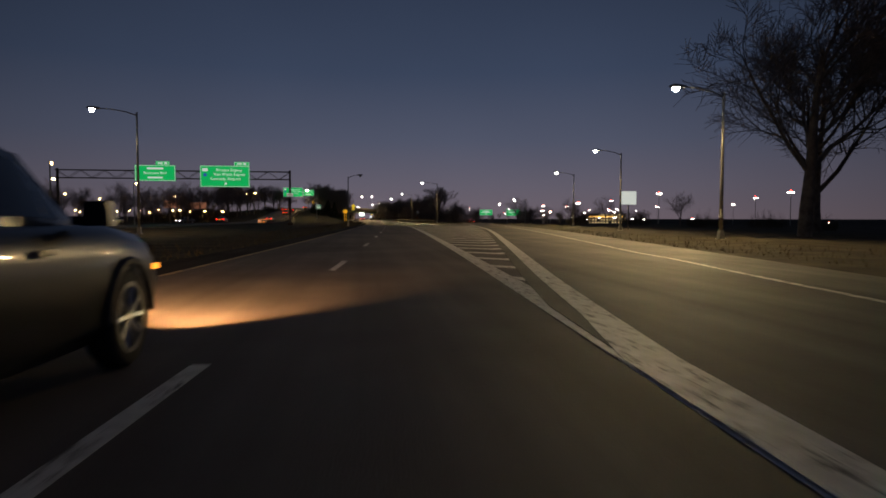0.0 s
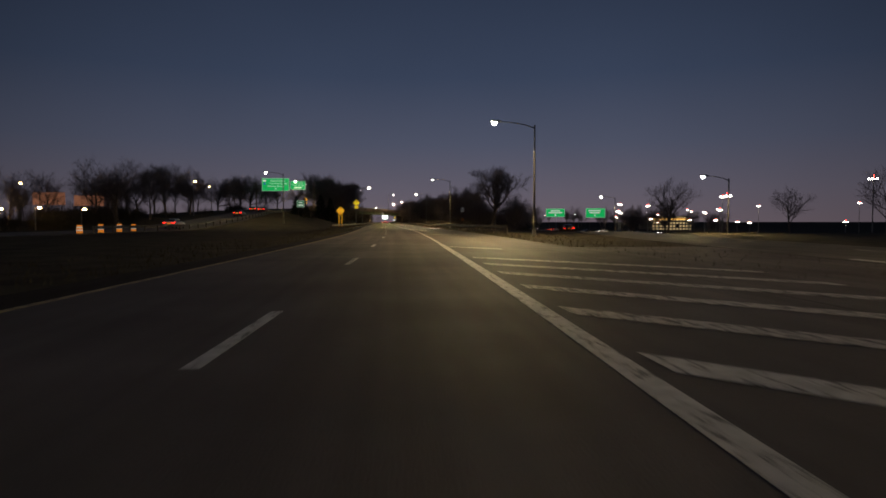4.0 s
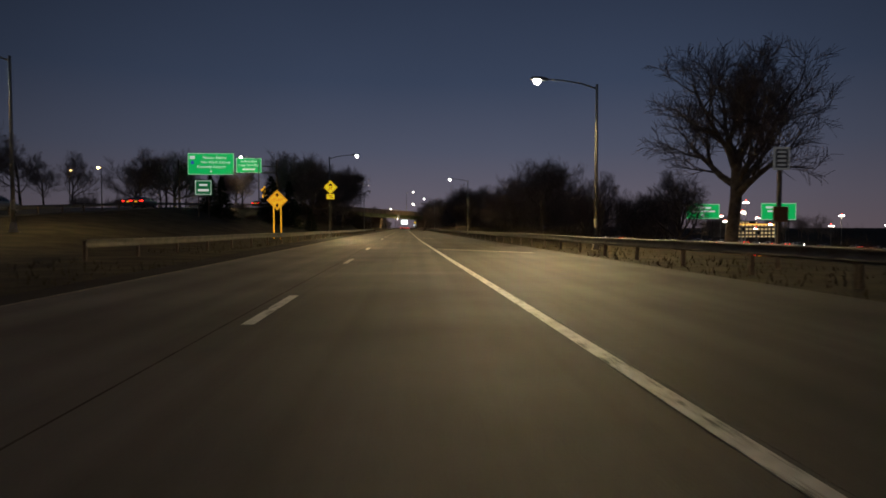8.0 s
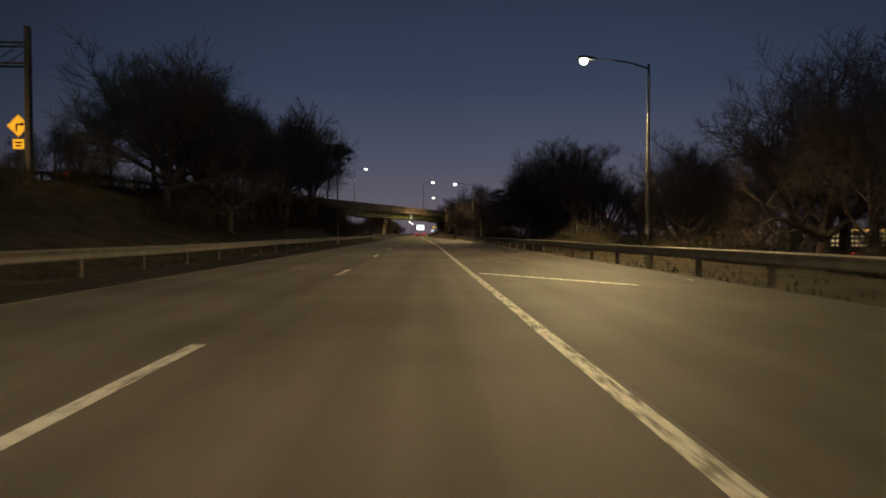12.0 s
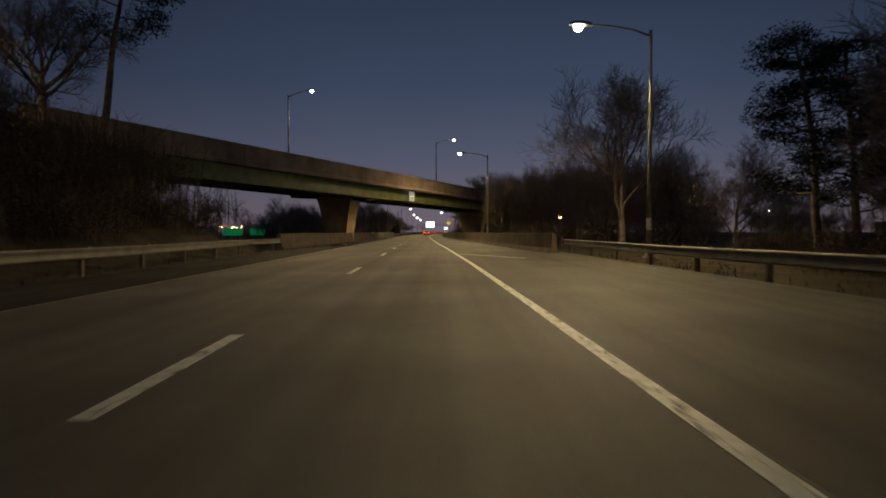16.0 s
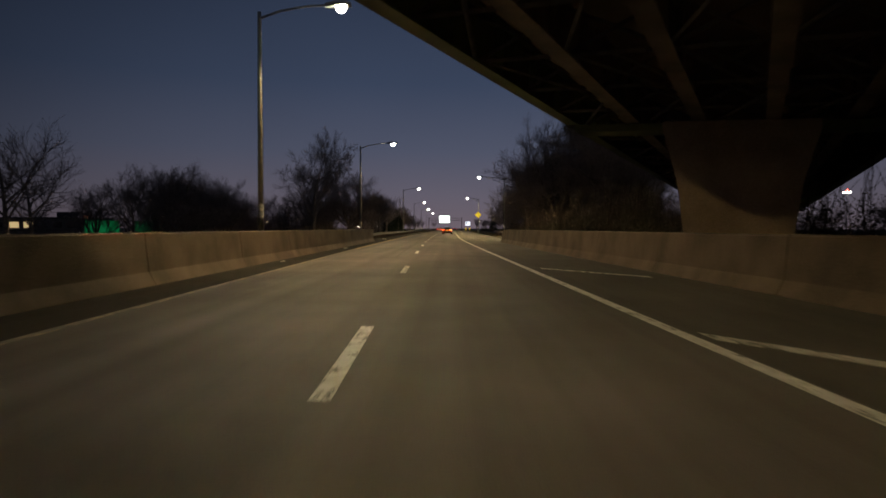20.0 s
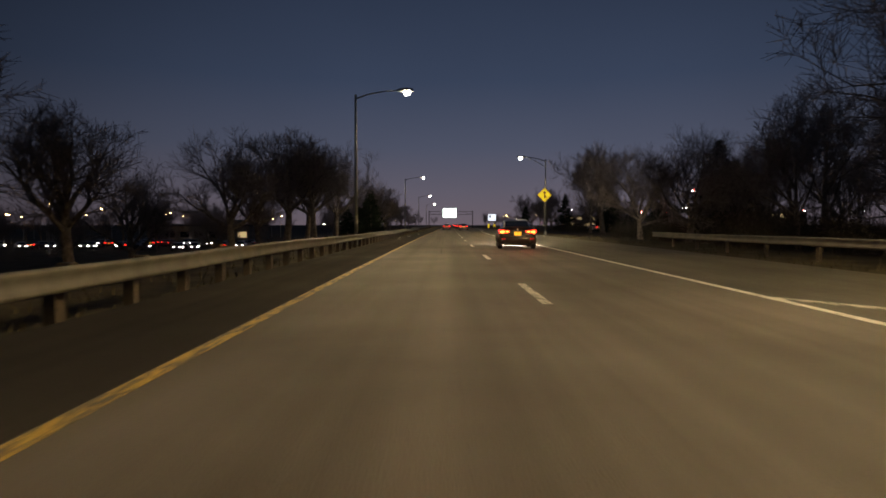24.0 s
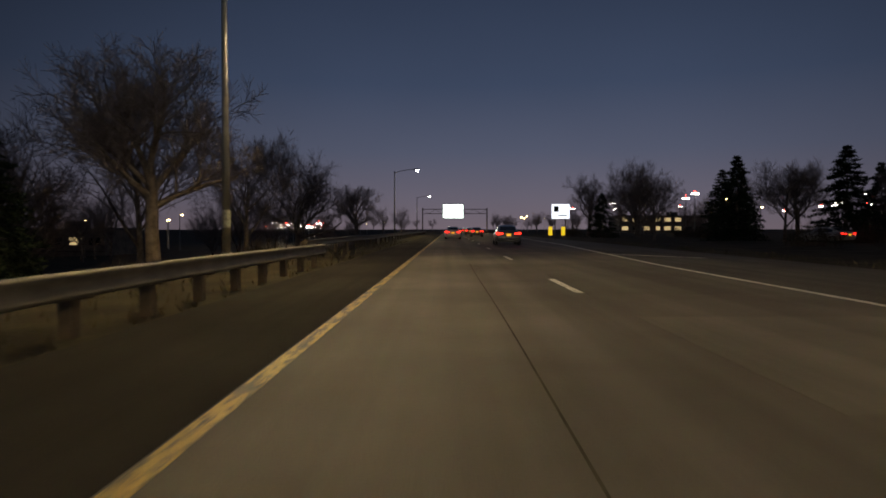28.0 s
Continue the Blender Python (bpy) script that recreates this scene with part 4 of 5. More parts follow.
for x, z, w, h, in ((-66.0, 6.0, 6.5, 2.6), (-58.0, 5.6, 6.0, 2.2)):
    post_sign("brown_sign", x, 232, z, w, h, S_BROWN, "reddish brown self-glowing sign far beside the ramp", ((0, .6, w * .7, .3), (0, 0, w * .8, .3), (0, -.6, w * .6, .3)), 2, border=S_BROWN)

vms = thing("overhead_message_sign", "overhead gantry with a bright white message board", "message sign", m=pose(-2.2, 811, 0))
part("screen", Geo().box(0, -.2, 6.4, 5.8, .06, 3.9), SCREEN, vms, "glowing white screen")
part("case", Geo().box(0, .25, 6.4, 6.2, .8, 4.2), SIGNBACK, vms)
truss(vms, -9, 10, 6.4)
leg(vms, -9, 0, 7.4)
leg(vms, 10, 0, 7.4)


def diamond(parent, z, half, face, y=0.0, border=True):
    g = Geo()
    pts = [(0, -half), (half, 0), (0, half), (-half, 0)]
    g.prism([(x, zz + z) for x, zz in pts], y - .015, y + .015)
    pl = fix_normals(part("diamond_panel", g, face, parent))
    if border:
        b = Geo()
        for i in range(4):
            (x0, z0), (x1, z1) = pts[i], pts[(i + 1) % 4]
            a, c = .90, .86
            b.poly([(x0 * a, y - .022, z + z0 * a), (x1 * a, y - .022, z + z1 * a), (x1 * c, y - .022, z + z1 * c), (x0 * c, y - .022, z + z0 * c)])
        part("border", b, S_BLACK, pl)
    return pl


# low clearance warning on two posts
lc = thing("clearance_warning_sign", "amber diamond clearance sign with black arrows on two posts", "road sign", m=pose(-6.9, 243.8, 0))
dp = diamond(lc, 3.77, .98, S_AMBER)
lettering("12'-11\"", .42, S_BLACK, dp, pose(0, -.03, 3.77))
g = Geo()
for s in (1, -1):
    g.poly([(-.20, -.024, 3.77 + s * .42), (.20, -.024, 3.77 + s * .42), (0, -.024, 3.77 + s * .72)][::s])
    g.box(0, -.022, 3.77 + s * .36, .1, .006, .14)
part("arrow", g, S_BLACK, dp)
# the posts glow by their material too, in place of returned headlights
for dx in (-.34, .34):
    part("post", Geo().box(dx, .05, 1.55, .10, .08, 3.4), S_AMBER, lc, "amber post with a set glow")

# slippery road sign on the lamp pole
sl = thing("slippery_road_sign", "yellow diamond slippery road sign with a plate on a pole", "road sign", m=pose(-4.15, 261.9, 0))
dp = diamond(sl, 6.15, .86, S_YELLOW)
g = Geo()
g.poly([(x, -.024, z) for x, z in ((-.21, 6.27), (-.10, 6.27), (-.10, 6.34), (.10, 6.34), (.10, 6.27), (.21, 6.27), (.21, 6.50), (.15, 6.52), (.10, 6.62), (-.10, 6.62), (-.15, 6.52), (-.21, 6.50))])
part("car_symbol", g, S_BLACK, dp)
for s in (-1, 1):
    g = Geo()
    mids = [(s * .13 + .07 * math.sin(i * .75 + s), 6.22 - i * .04) for i in range(11)]
    g.grid([[(x - .04, -.024, z), (x + .04, -.024, z)] for x, z in mids])
    part("skid_mark", g, S_BLACK, dp)
part("plate", Geo().box(0, 0, 5.0, .95, .03, .62), S_YELLOW, sl, "yellow plate below the diamond")
part("word_bar", Geo().box(0, -.02, 5.12, .5, .006, .08).box(.1, -.02, 4.92, .45, .006, .08), S_BLACK, sl)
part("bracket", Geo().box(0, .06, 6.1, .3, .1, .06).box(0, .06, 5.0, .3, .1, .06).tube([(0, .12, -.1), (0, .12, 7.0)], [.05, .05], 6), GALV, sl)

# merge sign on the lamp pole
mg = thing("merge_sign", "yellow diamond merge sign with a black arrow on a lamp pole", "road sign", m=pose(7.75, 608.3, 0))
dp = diamond(mg, 4.62, .82, S_YELLOW)
g = Geo().box(0, -.024, 4.55, .12, .006, .62)
g.poly([(-.2, -.024, 4.80), (.2, -.024, 4.80), (0, -.024, 5.12)])
g.poly([(.05, -.025, 4.62), (.05, -.025, 4.46), (.26, -.025, 4.18), (.26, -.025, 4.36)])
part("arrow", g, S_BLACK, dp)
part("bracket", Geo().box(0, .08, 4.6, .3, .14, .06).tube([(0, .12, -.1), (0, .12, 5.4)], [.04, .04], 6), GALV, mg)

# curve sign up on the ramp
cs = thing("curve_sign", "yellow diamond curve sign with a speed plate on the bank", "road sign", m=pose(-24.3, 313.9, -.6))
dp = diamond(cs, 9.4, .80, S_AMBER)
g = Geo().box(-.12, -.024, 9.25, .12, .006, .5).box(.05, -.024, 9.5, .4, .006, .12)
g.poly([(.2, -.024, 9.32), (.2, -.024, 9.70), (.48, -.024, 9.51)])
part("arrow", g, S_BLACK, dp)
part("plate", Geo().box(0, 0, 8.1, .8, .03, .7), S_AMBER, cs)
part("word_bar", Geo().box(0, -.02, 8.2, .5, .006, .12).box(0, -.02, 7.98, .4, .006, .12), S_BLACK, cs)
part("post", Geo().tube([(0, .06, 4.5), (0, .06, 10.0)], [.05, .05], 6), RUSTY, cs)

# ------------------------------------------------------------------ trees
def grow(limbs, twigs, p, d, length, r, level, last, rng, counts, low=.30):
    n = (5, 4, 3, 2, 1)[min(level, 4)]
    pts, rad = [p], [r]
    wild = (.10, .26, .34, .36, .3)[min(level, 4)]
    for i in range(1, n + 1):
        d = (d + Vector((rng.uniform(-1, 1), rng.uniform(-1, 1), rng.uniform(-.6, 1))) * wild + Vector((0, 0, .05 if level else .25))).normalized()
        p = p + d * (length / n)
        pts.append(p)
        rad.append(max(r * (1 - .72 * i / n), .008))
    (limbs if level < last - 1 else twigs).tube(pts, rad, (8, 6, 4, 3, 3)[min(level, 4)], cap=False)
    if level >= last:
        return
    for k in range(counts[level]):
        f = (low if level == 0 else .22) + ((1 - low) if level == 0 else .78) * (k + rng.random()) / counts[level]
        i = min(int(f * n), n - 1)
        q = pts[i].lerp(pts[i + 1], f * n - i)
        axis = (pts[i + 1] - pts[i]).normalized()
        side = axis.cross(Vector((rng.uniform(-1, 1), rng.uniform(-1, 1), rng.uniform(-1, 1)))).normalized()
        lean = rng.uniform(.75, 1.3) if level else rng.uniform(.8, 1.5)
        nd = (axis + side * lean + Vector((0, 0, .12))).normalized()
        size = length * rng.uniform(.46, .70) * (1.15 - .45 * f if level == 0 else 1.1 - .35 * f) * (1.25 if level == 0 else 1)
        grow(limbs, twigs, q, nd, size, max(rad[i] * rng.uniform(.42, .6), .012), level + 1, last, rng, counts)


def bare_tree(seed, height, last=4, counts=(10, 8, 8, 7), low=.30, group="bare trees", label="leafless winter tree with a dark spreading crown"):
    rng = random.Random(seed)
    limbs, twigs = Geo(), Geo()
    grow(limbs, twigs, Vector((0, 0, -.3)), Vector((rng.uniform(-.08, .08), rng.uniform(-.08, .08), 1)), height * .50, height * .015 + .05, 0, last, rng, counts, low)
    top = thing("distant_tree" if last < 4 else "tree", label, "tree", group)
    part("trunk", limbs, BARK, top, smooth=True)
    part("crown", twigs, TWIG, top)
    top.matrix_basis = pose(0, -400, -60)
    return top


def broad_tree(seed, height, stem=.30, limbs_n=8, spread=.46, label="broad leafless tree with crooked limbs and a rounded crown", group="broad trees"):
    """A short thick trunk that forks into crooked spreading limbs, with a fine dense crown."""
    rng = random.Random(seed)
    limbs, twigs = Geo(), Geo()
    p, d, pts = Vector((0, 0, -.3)), Vector((rng.uniform(-.1, .1), rng.uniform(-.1, .1), 1)), []
    for i in range(6):
        pts.append(p.copy())
        d = (d + Vector((rng.uniform(-.12, .12), rng.uniform(-.12, .12), .1))).normalized()
        p = p + d * height * stem / 5
    limbs.tube(pts, [height * r for r in (.034, .027, .024, .023, .022, .019)], 9, cap=False)
    for k in range(limbs_n):
        f = .62 + .38 * k / (limbs_n - 1)
        q = pts[min(int(f * 5), 4)].lerp(pts[min(int(f * 5) + 1, 5)], f * 5 % 1 if f < 1 else 1)
        a = k * 2.4 + rng.uniform(-.4, .4)
        up = .35 + 1.5 * (k / (limbs_n - 1)) ** 1.2 + rng.uniform(-.1, .25)
        nd = Vector((math.cos(a), math.sin(a), up)).normalized()
        grow(limbs, twigs, q, nd, height * spread * rng.uniform(.85, 1.15), height * (.016 - .004 * k / limbs_n), 1, 4, rng, (0, 8, 8, 10))
    top = thing("tree", label, "tree", group)
    part("trunk", limbs, BARK, top, smooth=True)
    part("crown", twigs, TWIG, top)
    top.matrix_basis = pose(0, -400, -60)
    return top


def spray(g, c, r, n, rng, flat=.55, leaf=.16):
    for _ in range(n):
        v = Vector((rng.gauss(0, 1), rng.gauss(0, 1), rng.gauss(0, 1) * flat)).normalized()
        q = c + Vector((v.x * r, v.y * r, v.z * r * flat)) * (rng.random() ** .45)
        e = Vector((rng.uniform(-1, 1), rng.uniform(-1, 1), rng.uniform(-.5, .9))).normalized() * leaf * rng.uniform(1.2, 2.6)
        w = e.cross(Vector((rng.uniform(-1, 1), rng.uniform(-1, 1), rng.uniform(-1, 1)))).normalized() * leaf * .42
        g.poly([q - w, q + w, q + e])


def pine_tree(seed, height, umbrella=False, label="dark pine with clumped needles on crooked limbs"):
    rng = random.Random(seed)
    limbs, leaves = Geo(), Geo()
    p, pts = Vector((0, 0, -.3)), []
    d = Vector((.05, .02, 1))
    for i in range(9):
        pts.append(p.copy())
        d = (d + Vector((rng.uniform(-.12, .12), rng.uniform(-.12, .12), .2))).normalized()
        p = p + d * height / 8.6
    limbs.tube(pts, [height * .019 * (1 - .09 * i) for i in range(9)], 7)
    for k in range(54 if umbrella else 30):
        f = .26 + .72 * (k + rng.random()) / 30 if k < 30 else .9
        if umbrella:
            f = .80 + .19 * rng.random() if k > 6 else .5 + .05 * k
        q = pts[int(f * 8)].lerp(pts[min(int(f * 8) + 1, 8)], f * 8 % 1)
        a = rng.uniform(0, 6.28)
        ln = height * (rng.uniform(.12, .30) if umbrella else rng.uniform(.14, .30) * (1.25 - .75 * f))
        e = q + Vector((math.cos(a) * ln, math.sin(a) * ln, ln * rng.uniform(.1, .5)))
        m = q.lerp(e, .5) + Vector((0, 0, -.08 * ln))
        limbs.tube([q, m, e], [.06, .045, .025], 4, cap=False)
        for c in (e, e.lerp(m, .55)):
            spray(leaves, c + Vector((0, 0, .15)), height * rng.uniform(.060, .105), 330, rng, .6, .105)
    top = thing("pine_tree", label, "tree", "pines")
    part("trunk", limbs, BARK, top, smooth=True)
    part("crown", leaves, NEEDLE, top)
    top.matrix_basis = pose(0, -400, -60)
    return top


def conifer(seed, height, wide=.24, label="dense dark conifer with a pointed top"):
    rng = random.Random(seed)
    limbs, leaves = Geo(), Geo()
    limbs.tube([(0, 0, -.3), (0, 0, height * .5), (.05, 0, height * .97)], [height * .018, height * .011, .02], 6)
    levels = 24
    for i in range(levels):
        f = i / levels
        z = height * (.05 + .93 * f)
        r = height * wide * (1 - f) ** .85 * rng.uniform(.75, 1.2)
        for k in range(max(4, int(10 * (1 - f) + 4))):
            a = rng.uniform(0, 6.28)
            ln = r * rng.uniform(.7, 1.15)
            e = Vector((math.cos(a) * ln, math.sin(a) * ln, z - ln * .18))
            s = Vector((0, 0, z))
            limbs.tube([s, e], [.025, .008], 3, cap=False)
            for c in (.45, .75, 1.0):
                spray(leaves, s.lerp(e, c), .20 + .10 * ln, 17, rng, .5, .16)
    top = thing("conifer", label, "tree", "conifers")
    part("trunk", limbs, BARK, top, smooth=True)
    part("crown", leaves, NEEDLE, top)
    top.matrix_basis = pose(0, -400, -60)
    return top


def thicket(seed):
    rng = random.Random(seed)
    g, stems = Geo(), Geo()
    for _ in range(70):
        x, y = rng.uniform(-2.4, 2.4), rng.uniform(-1.4, 1.4)
        h = rng.uniform(.9, 3.0) * (1 - .25 * abs(x) / 2.4)
        e = Vector((x + rng.uniform(-.5, .5), y + rng.uniform(-.5, .5), h))
        stems.tube([(x, y, -.2), ((x + e.x) / 2 + rng.uniform(-.15, .15), (y + e.y) / 2, h * .55), e], [.022, .016, .007], 3, cap=False)
        for _ in range(4):
            f = rng.uniform(.35, .95)
            q = Vector((x, y, 0)).lerp(e, f)
            stems.tube([q, q + Vector((rng.uniform(-.5, .5), rng.uniform(-.5, .5), rng.uniform(.1, .6)))], [.010, .005], 3, cap=False)
        spray(g, Vector((x, y, h * .42)), .55, 70, rng, .9, .05)
    top = thing("shrub", "tangled dark roadside shrub without bright leaves", "shrub", "roadside shrubs")
    part("stem_tangle", stems, STEM, top)
    part("foliage", g, SHRUB, top)
    top.matrix_basis = pose(0, -400, -60)
    return top


BARE = [bare_tree(11, 14), broad_tree(12, 14, .34, 7, .44, "leafless winter tree with crooked limbs", "bare trees"), bare_tree(13, 14), broad_tree(14, 14, .24, 9, .46, "leafless winter tree with several crooked stems", "bare trees")]
OAK = broad_tree(21, 13, .42, 9, .36)
FAR = [bare_tree(k, 13, 3, (10, 8, 12), .3, "far trees", "distant leafless tree in a dark belt") for k in (31, 32)]
PINES = [pine_tree(41, 15), pine_tree(42, 15), pine_tree(43, 15, True, "umbrella-shaped pine with a flat dark crown")]
CONIF = [conifer(51, 9, .36), conifer(52, 9, .30)]
BUSH = [thicket(61), thicket(62)]
SIZE = {}
for o in BARE + FAR + PINES + CONIF + BUSH + [OAK]:
    SIZE[o.name] = max(v.co.z for c in o.children for v in c.data.vertices)
USED = set()


def plant(kind, x, y, height, turn=None, base=None):
    """A tree of that height on the ground at x, y."""
    s = height / SIZE[kind.name]
    z = float(land(x, y)) if base is None else base
    t = (x * 37.7 + y * 13.1) % 360 if turn is None else turn
    if kind.name in USED:
        return copy_thing(kind, pose(x, y, z, 0, 0, t) @ Matrix.Scale(s / kind.scale[0], 4))
    m = pose(x, y, z, 0, 0, t) @ Matrix.Scale(s, 4)
    USED.add(kind.name)
    kind.matrix_basis = m
    return kind


# single trees that stand out
plant(BARE[0], 33, 44, 25)
plant(BARE[2], 41, 53, 21)
plant(BARE[1], 47, 40, 19)
plant(OAK, 25.4, 220, 13.2)
plant(BARE[1], 30, 292, 15)
plant(BARE[3], 26, 276, 13)
plant(OAK, 19.5, 330, 11)
plant(BARE[2], 17.5, 628, 10.5)
plant(OAK, 20.3, 632, 13.6)
plant(OAK, -17.5, 590, 10.5)
plant(OAK, -22.5, 599, 10.0, 40)
plant(OAK, -16.5, 597, 9.6, 130)
plant(OAK, -19.5, 607, 10.6, 250)
plant(OAK, -22, 566, 9.0)
plant(BARE[1], -17.5, 576, 8.5)
plant(BARE[3], -17.5, 681, 9.5)
plant(OAK, -15.5, 704, 7.5)
plant(CONIF[0], -13.8, 620.8, 6.3)
plant(CONIF[1], -14.8, 626.3, 6.6)
plant(CONIF[0], -17.5, 624, 4.6)
plant(CONIF[0], -16.3, 634, 5.4)
plant(CONIF[1], -18.7, 644.8, 5.6)
plant(OAK, -15.5, 649, 9.0)
plant(BARE[0], 26.8, 727, 12.5)
for x, y, h in ((36.7, 690, 10), (25.5, 690, 8.8), (43, 694, 8.5)):
    plant(CONIF[int(x) % 2], x, y, h)
for x, y, h in ((30.5, 690, 8.5), (33.5, 693, 9.5), (21, 702, 8)):
    plant(BARE[int(y) % 4], x, y, h)
plant(CONIF[0], 50, 750, 13)
plant(CONIF[1], 54, 750, 12)
plant(BARE[3], 30.5, 740, 14)
plant(BARE[1], 22, 742, 12)
plant(PINES[2], -14.8, 390.5, 13.6)
plant(BARE[1], -18.4, 391, 9.0)
for x, y, h in ((12.5, 446, 9.0), (14.5, 450, 10.5), (17, 453, 11), (20, 456, 12.5), (23.5, 452, 13.5), (17, 446, 10.5), (27, 459, 14.5), (21, 447, 12)):
    plant(BARE[int(x * 2) % 4], x, y, h)
plant(BARE[0], -15.5, 518, 13.2)
plant(OAK, 16.5, 512, 16.5, 200)
for x, y, h in ((-15.5, 603, 10.2), (-32, 592, 11), (21, 518, 14), (12.5, 519, 10)):
    plant((BARE + [OAK])[int(x * 3 + y) % 5], x, y, h)
for x, y, h in ((20.5, 369, 12), (23.2, 372, 14), (26, 370, 14.5), (29, 374, 15), (-19, 655, 9), (-22.5, 651, 8.5), (-16, 662, 8)):
    plant(BARE[int(x * 3 + y) % 4], x, y, h)
plant(BARE[3], -12.8, 526, 9)
plant(BARE[2], -13.2, 366, 16)
plant(BARE[1], -17.5, 362, 14)
plant(BARE[1], 17.5, 348, 11.5)
plant(BARE[3], 21.5, 354, 13.5)
plant(BARE[0], 26, 350, 14)
plant(BARE[2], 24, 360, 13)
plant(BARE[1], 30, 357, 13.5)
plant(PINES[1], 18.4, 380, 9.6)
plant(PINES[0], 21.8, 383, 10.6)
plant(PINES[1], 25.0, 379, 10.0, 140)
plant(BARE[2], 15.4, 396, 12.0)
plant(BARE[2], -25.5, 302, 7.5)
plant(BARE[0], -22.8, 324, 9.5)
plant(BARE[0], -11.5, 341, 15.5)
plant(BARE[2], -14.5, 352, 15.0)
plant(BARE[3], 25.0, 300, 12.5)
plant(BARE[1], 29.5, 305, 13.5)
plant(PINES[0], 14.8, 520, 14.0)
plant(PINES[1], 20.0, 527, 13.5)
plant(CONIF[0], -15.5, 280, 7.0)
plant(CONIF[1], -12.6, 279.5, 7.0)
plant(CONIF[0], -9.9, 283, 3.6)
plant(CONIF[1], -17.8, 263, 5.2)
plant(CONIF[0], -20.5, 267, 5.0)
for x, y, h in ((22.5, 596, 9.5), (26, 600, 8), (30, 606, 7), (26, 650, 7.5), (36, 655, 9), (20, 724, 7)):
    plant(CONIF[(x + y) % 2 > .9], x, y, h)
# belts of trees, each filled at random with a fixed seed: x0, x1, y0, y1, count, heights, kinds
belts = [
    (-120, -28, 694, 745, 30, (9, 13), FAR), (-80, -34, 620, 640, 5, (7, 10), BARE),
    (16.5, 38, 246, 292, 13, (5.5, 9), BARE), (16, 36, 300, 345, 14, (8, 11.5), BARE), (15, 34, 350, 398, 9, (4.5, 7), BARE), (22, 44, 436, 463, 9, (13, 16.5), BARE), (14.5, 30, 404, 425, 6, (4.5, 7), BARE),
    (-27, -11, 316, 384, 19, (9, 15), BARE), 
    (-60, -38, 245, 380, 16, (9, 14), BARE), (-68, -42, 165, 262, 26, (8, 12.5), FAR),
    (-42, -17, 512, 562, 20, (9, 13), BARE), (-40, -22, 470, 510, 5, (7, 10), FAR),
    (12.5, 34, 506, 560, 15, (9, 15), BARE), (13, 38, 560, 604, 11, (8, 12), BARE), (30, 60, 436, 470, 6, (8, 13), BARE),
    (-40, -16, 690, 800, 13, (6, 9.5), FAR), (18, 60, 735, 860, 16, (6, 10), FAR), (24, 48, 610, 690, 6, (7, 11), BARE),
    (-140, -70, 150, 330, 22, (9, 14), FAR), (-200, -60, 430, 620, 26, (8, 13), FAR), (-180, -70, 60, 150, 12, (8, 12), FAR),
    (150, 300, 520, 720, 34, (11, 19), FAR), (60, 120, 500, 640, 10, (8, 13), FAR), (33, 46, 232, 300, 9, (7, 12), BARE), (46, 66, 210, 300, 6, (5, 9), BARE), (-230, -90, 640, 900, 20, (7, 12), FAR), (70, 240, 720, 960, 20, (7, 11), FAR), (44, 75, 300, 420, 14, (8, 13), FAR), (-60, 60, 900, 1150, 24, (8, 12), FAR), (34, 62, 110, 200, 5, (6, 9), FAR),
]
rng = random.Random(7)
for x0, x1, y0, y1, count, (h0, h1), kinds in belts:
    for i in range(count):
        y = y0 + (y1 - y0) * (i + rng.random()) / count
        x = rng.uniform(x0, x1)
        if 800 < y < 1300 and -14 < x - lane(y) < 18:
            continue
        if y < 397 and abs(x - float(ramp(y)[0])) < 7.5:
            x = float(ramp(y)[0]) + (9 if x > ramp(y)[0] else -9)
        if y > 410 and -4 < (x - BRIDGE_AT[0]) * -.899 + (y - BRIDGE_AT[1]) * .438 < 15:
            continue
        if 355 < y < 386 and -7.5 - .44 * (y - 360) < x < 0:
            continue
        if abs(x - float(exit_left(y)) - 3) < 7 and y < 520:
            continue
        plant(kinds[rng.randrange(len(kinds))], x, y, rng.uniform(h0, h1))
for x, y, h in ((-9.6, 372, 4.2), (-10.2, 376, 5), (-9.8, 380, 4.6), (-10.6, 384, 5.4), (-10.0, 388, 5), (-10.8, 391.5, 5.2), (-12.4, 378, 6), (-12.6, 386, 6.2), (-12.8, 391, 6), (-13.8, 374, 6), (-14.6, 380, 6.6), (-9.9, 366, 4), (-14, 388, 5), (-17, 384, 6), (-12.5, 382, 4.5), (-20, 380, 6), (-16, 374, 5), (-12, 371, 4), (-18, 392, 4.5), (-22.5, 391, 4), (-13, 393, 3.5)):
    plant(BUSH[int(x * 2) % 2], x, y, h * .62)
for x0, x1, y0, y1, count, h0, h1 in ((15.8, 24, 236, 388, 42, 1.4, 3.0), (12.5, 24, 500, 604, 36, 2.0, 4.2), (-25, -12, 314, 398, 48, 1.8, 3.6), (-26, -13, 508, 546, 12, 1.4, 3.2), (-24, -13, 626, 700, 16, .7, 1.4), (-62, -43, 176, 250, 28, 3.0, 5.5), (-44, -36, 250, 330, 8, 2, 4), (15, 34, 610, 730, 20, 1.4, 3.2), (-26, -13, 268, 312, 10, 1.2, 2.6), (10.5, 30, 440, 472, 22, 2.0, 5.0), (8.5, 21, 474, 508, 30, 2.6, 4.6), (24, 44, 190, 300, 14, 1.2, 2.6), (36, 60, 60, 120, 6, 2, 4), (16, 40, 404, 430, 9, 1.6, 3.4)):
    for i in range(count):
        y = y0 + (y1 - y0) * (i + rng.random()) / count
        x = rng.uniform(x0, x1)
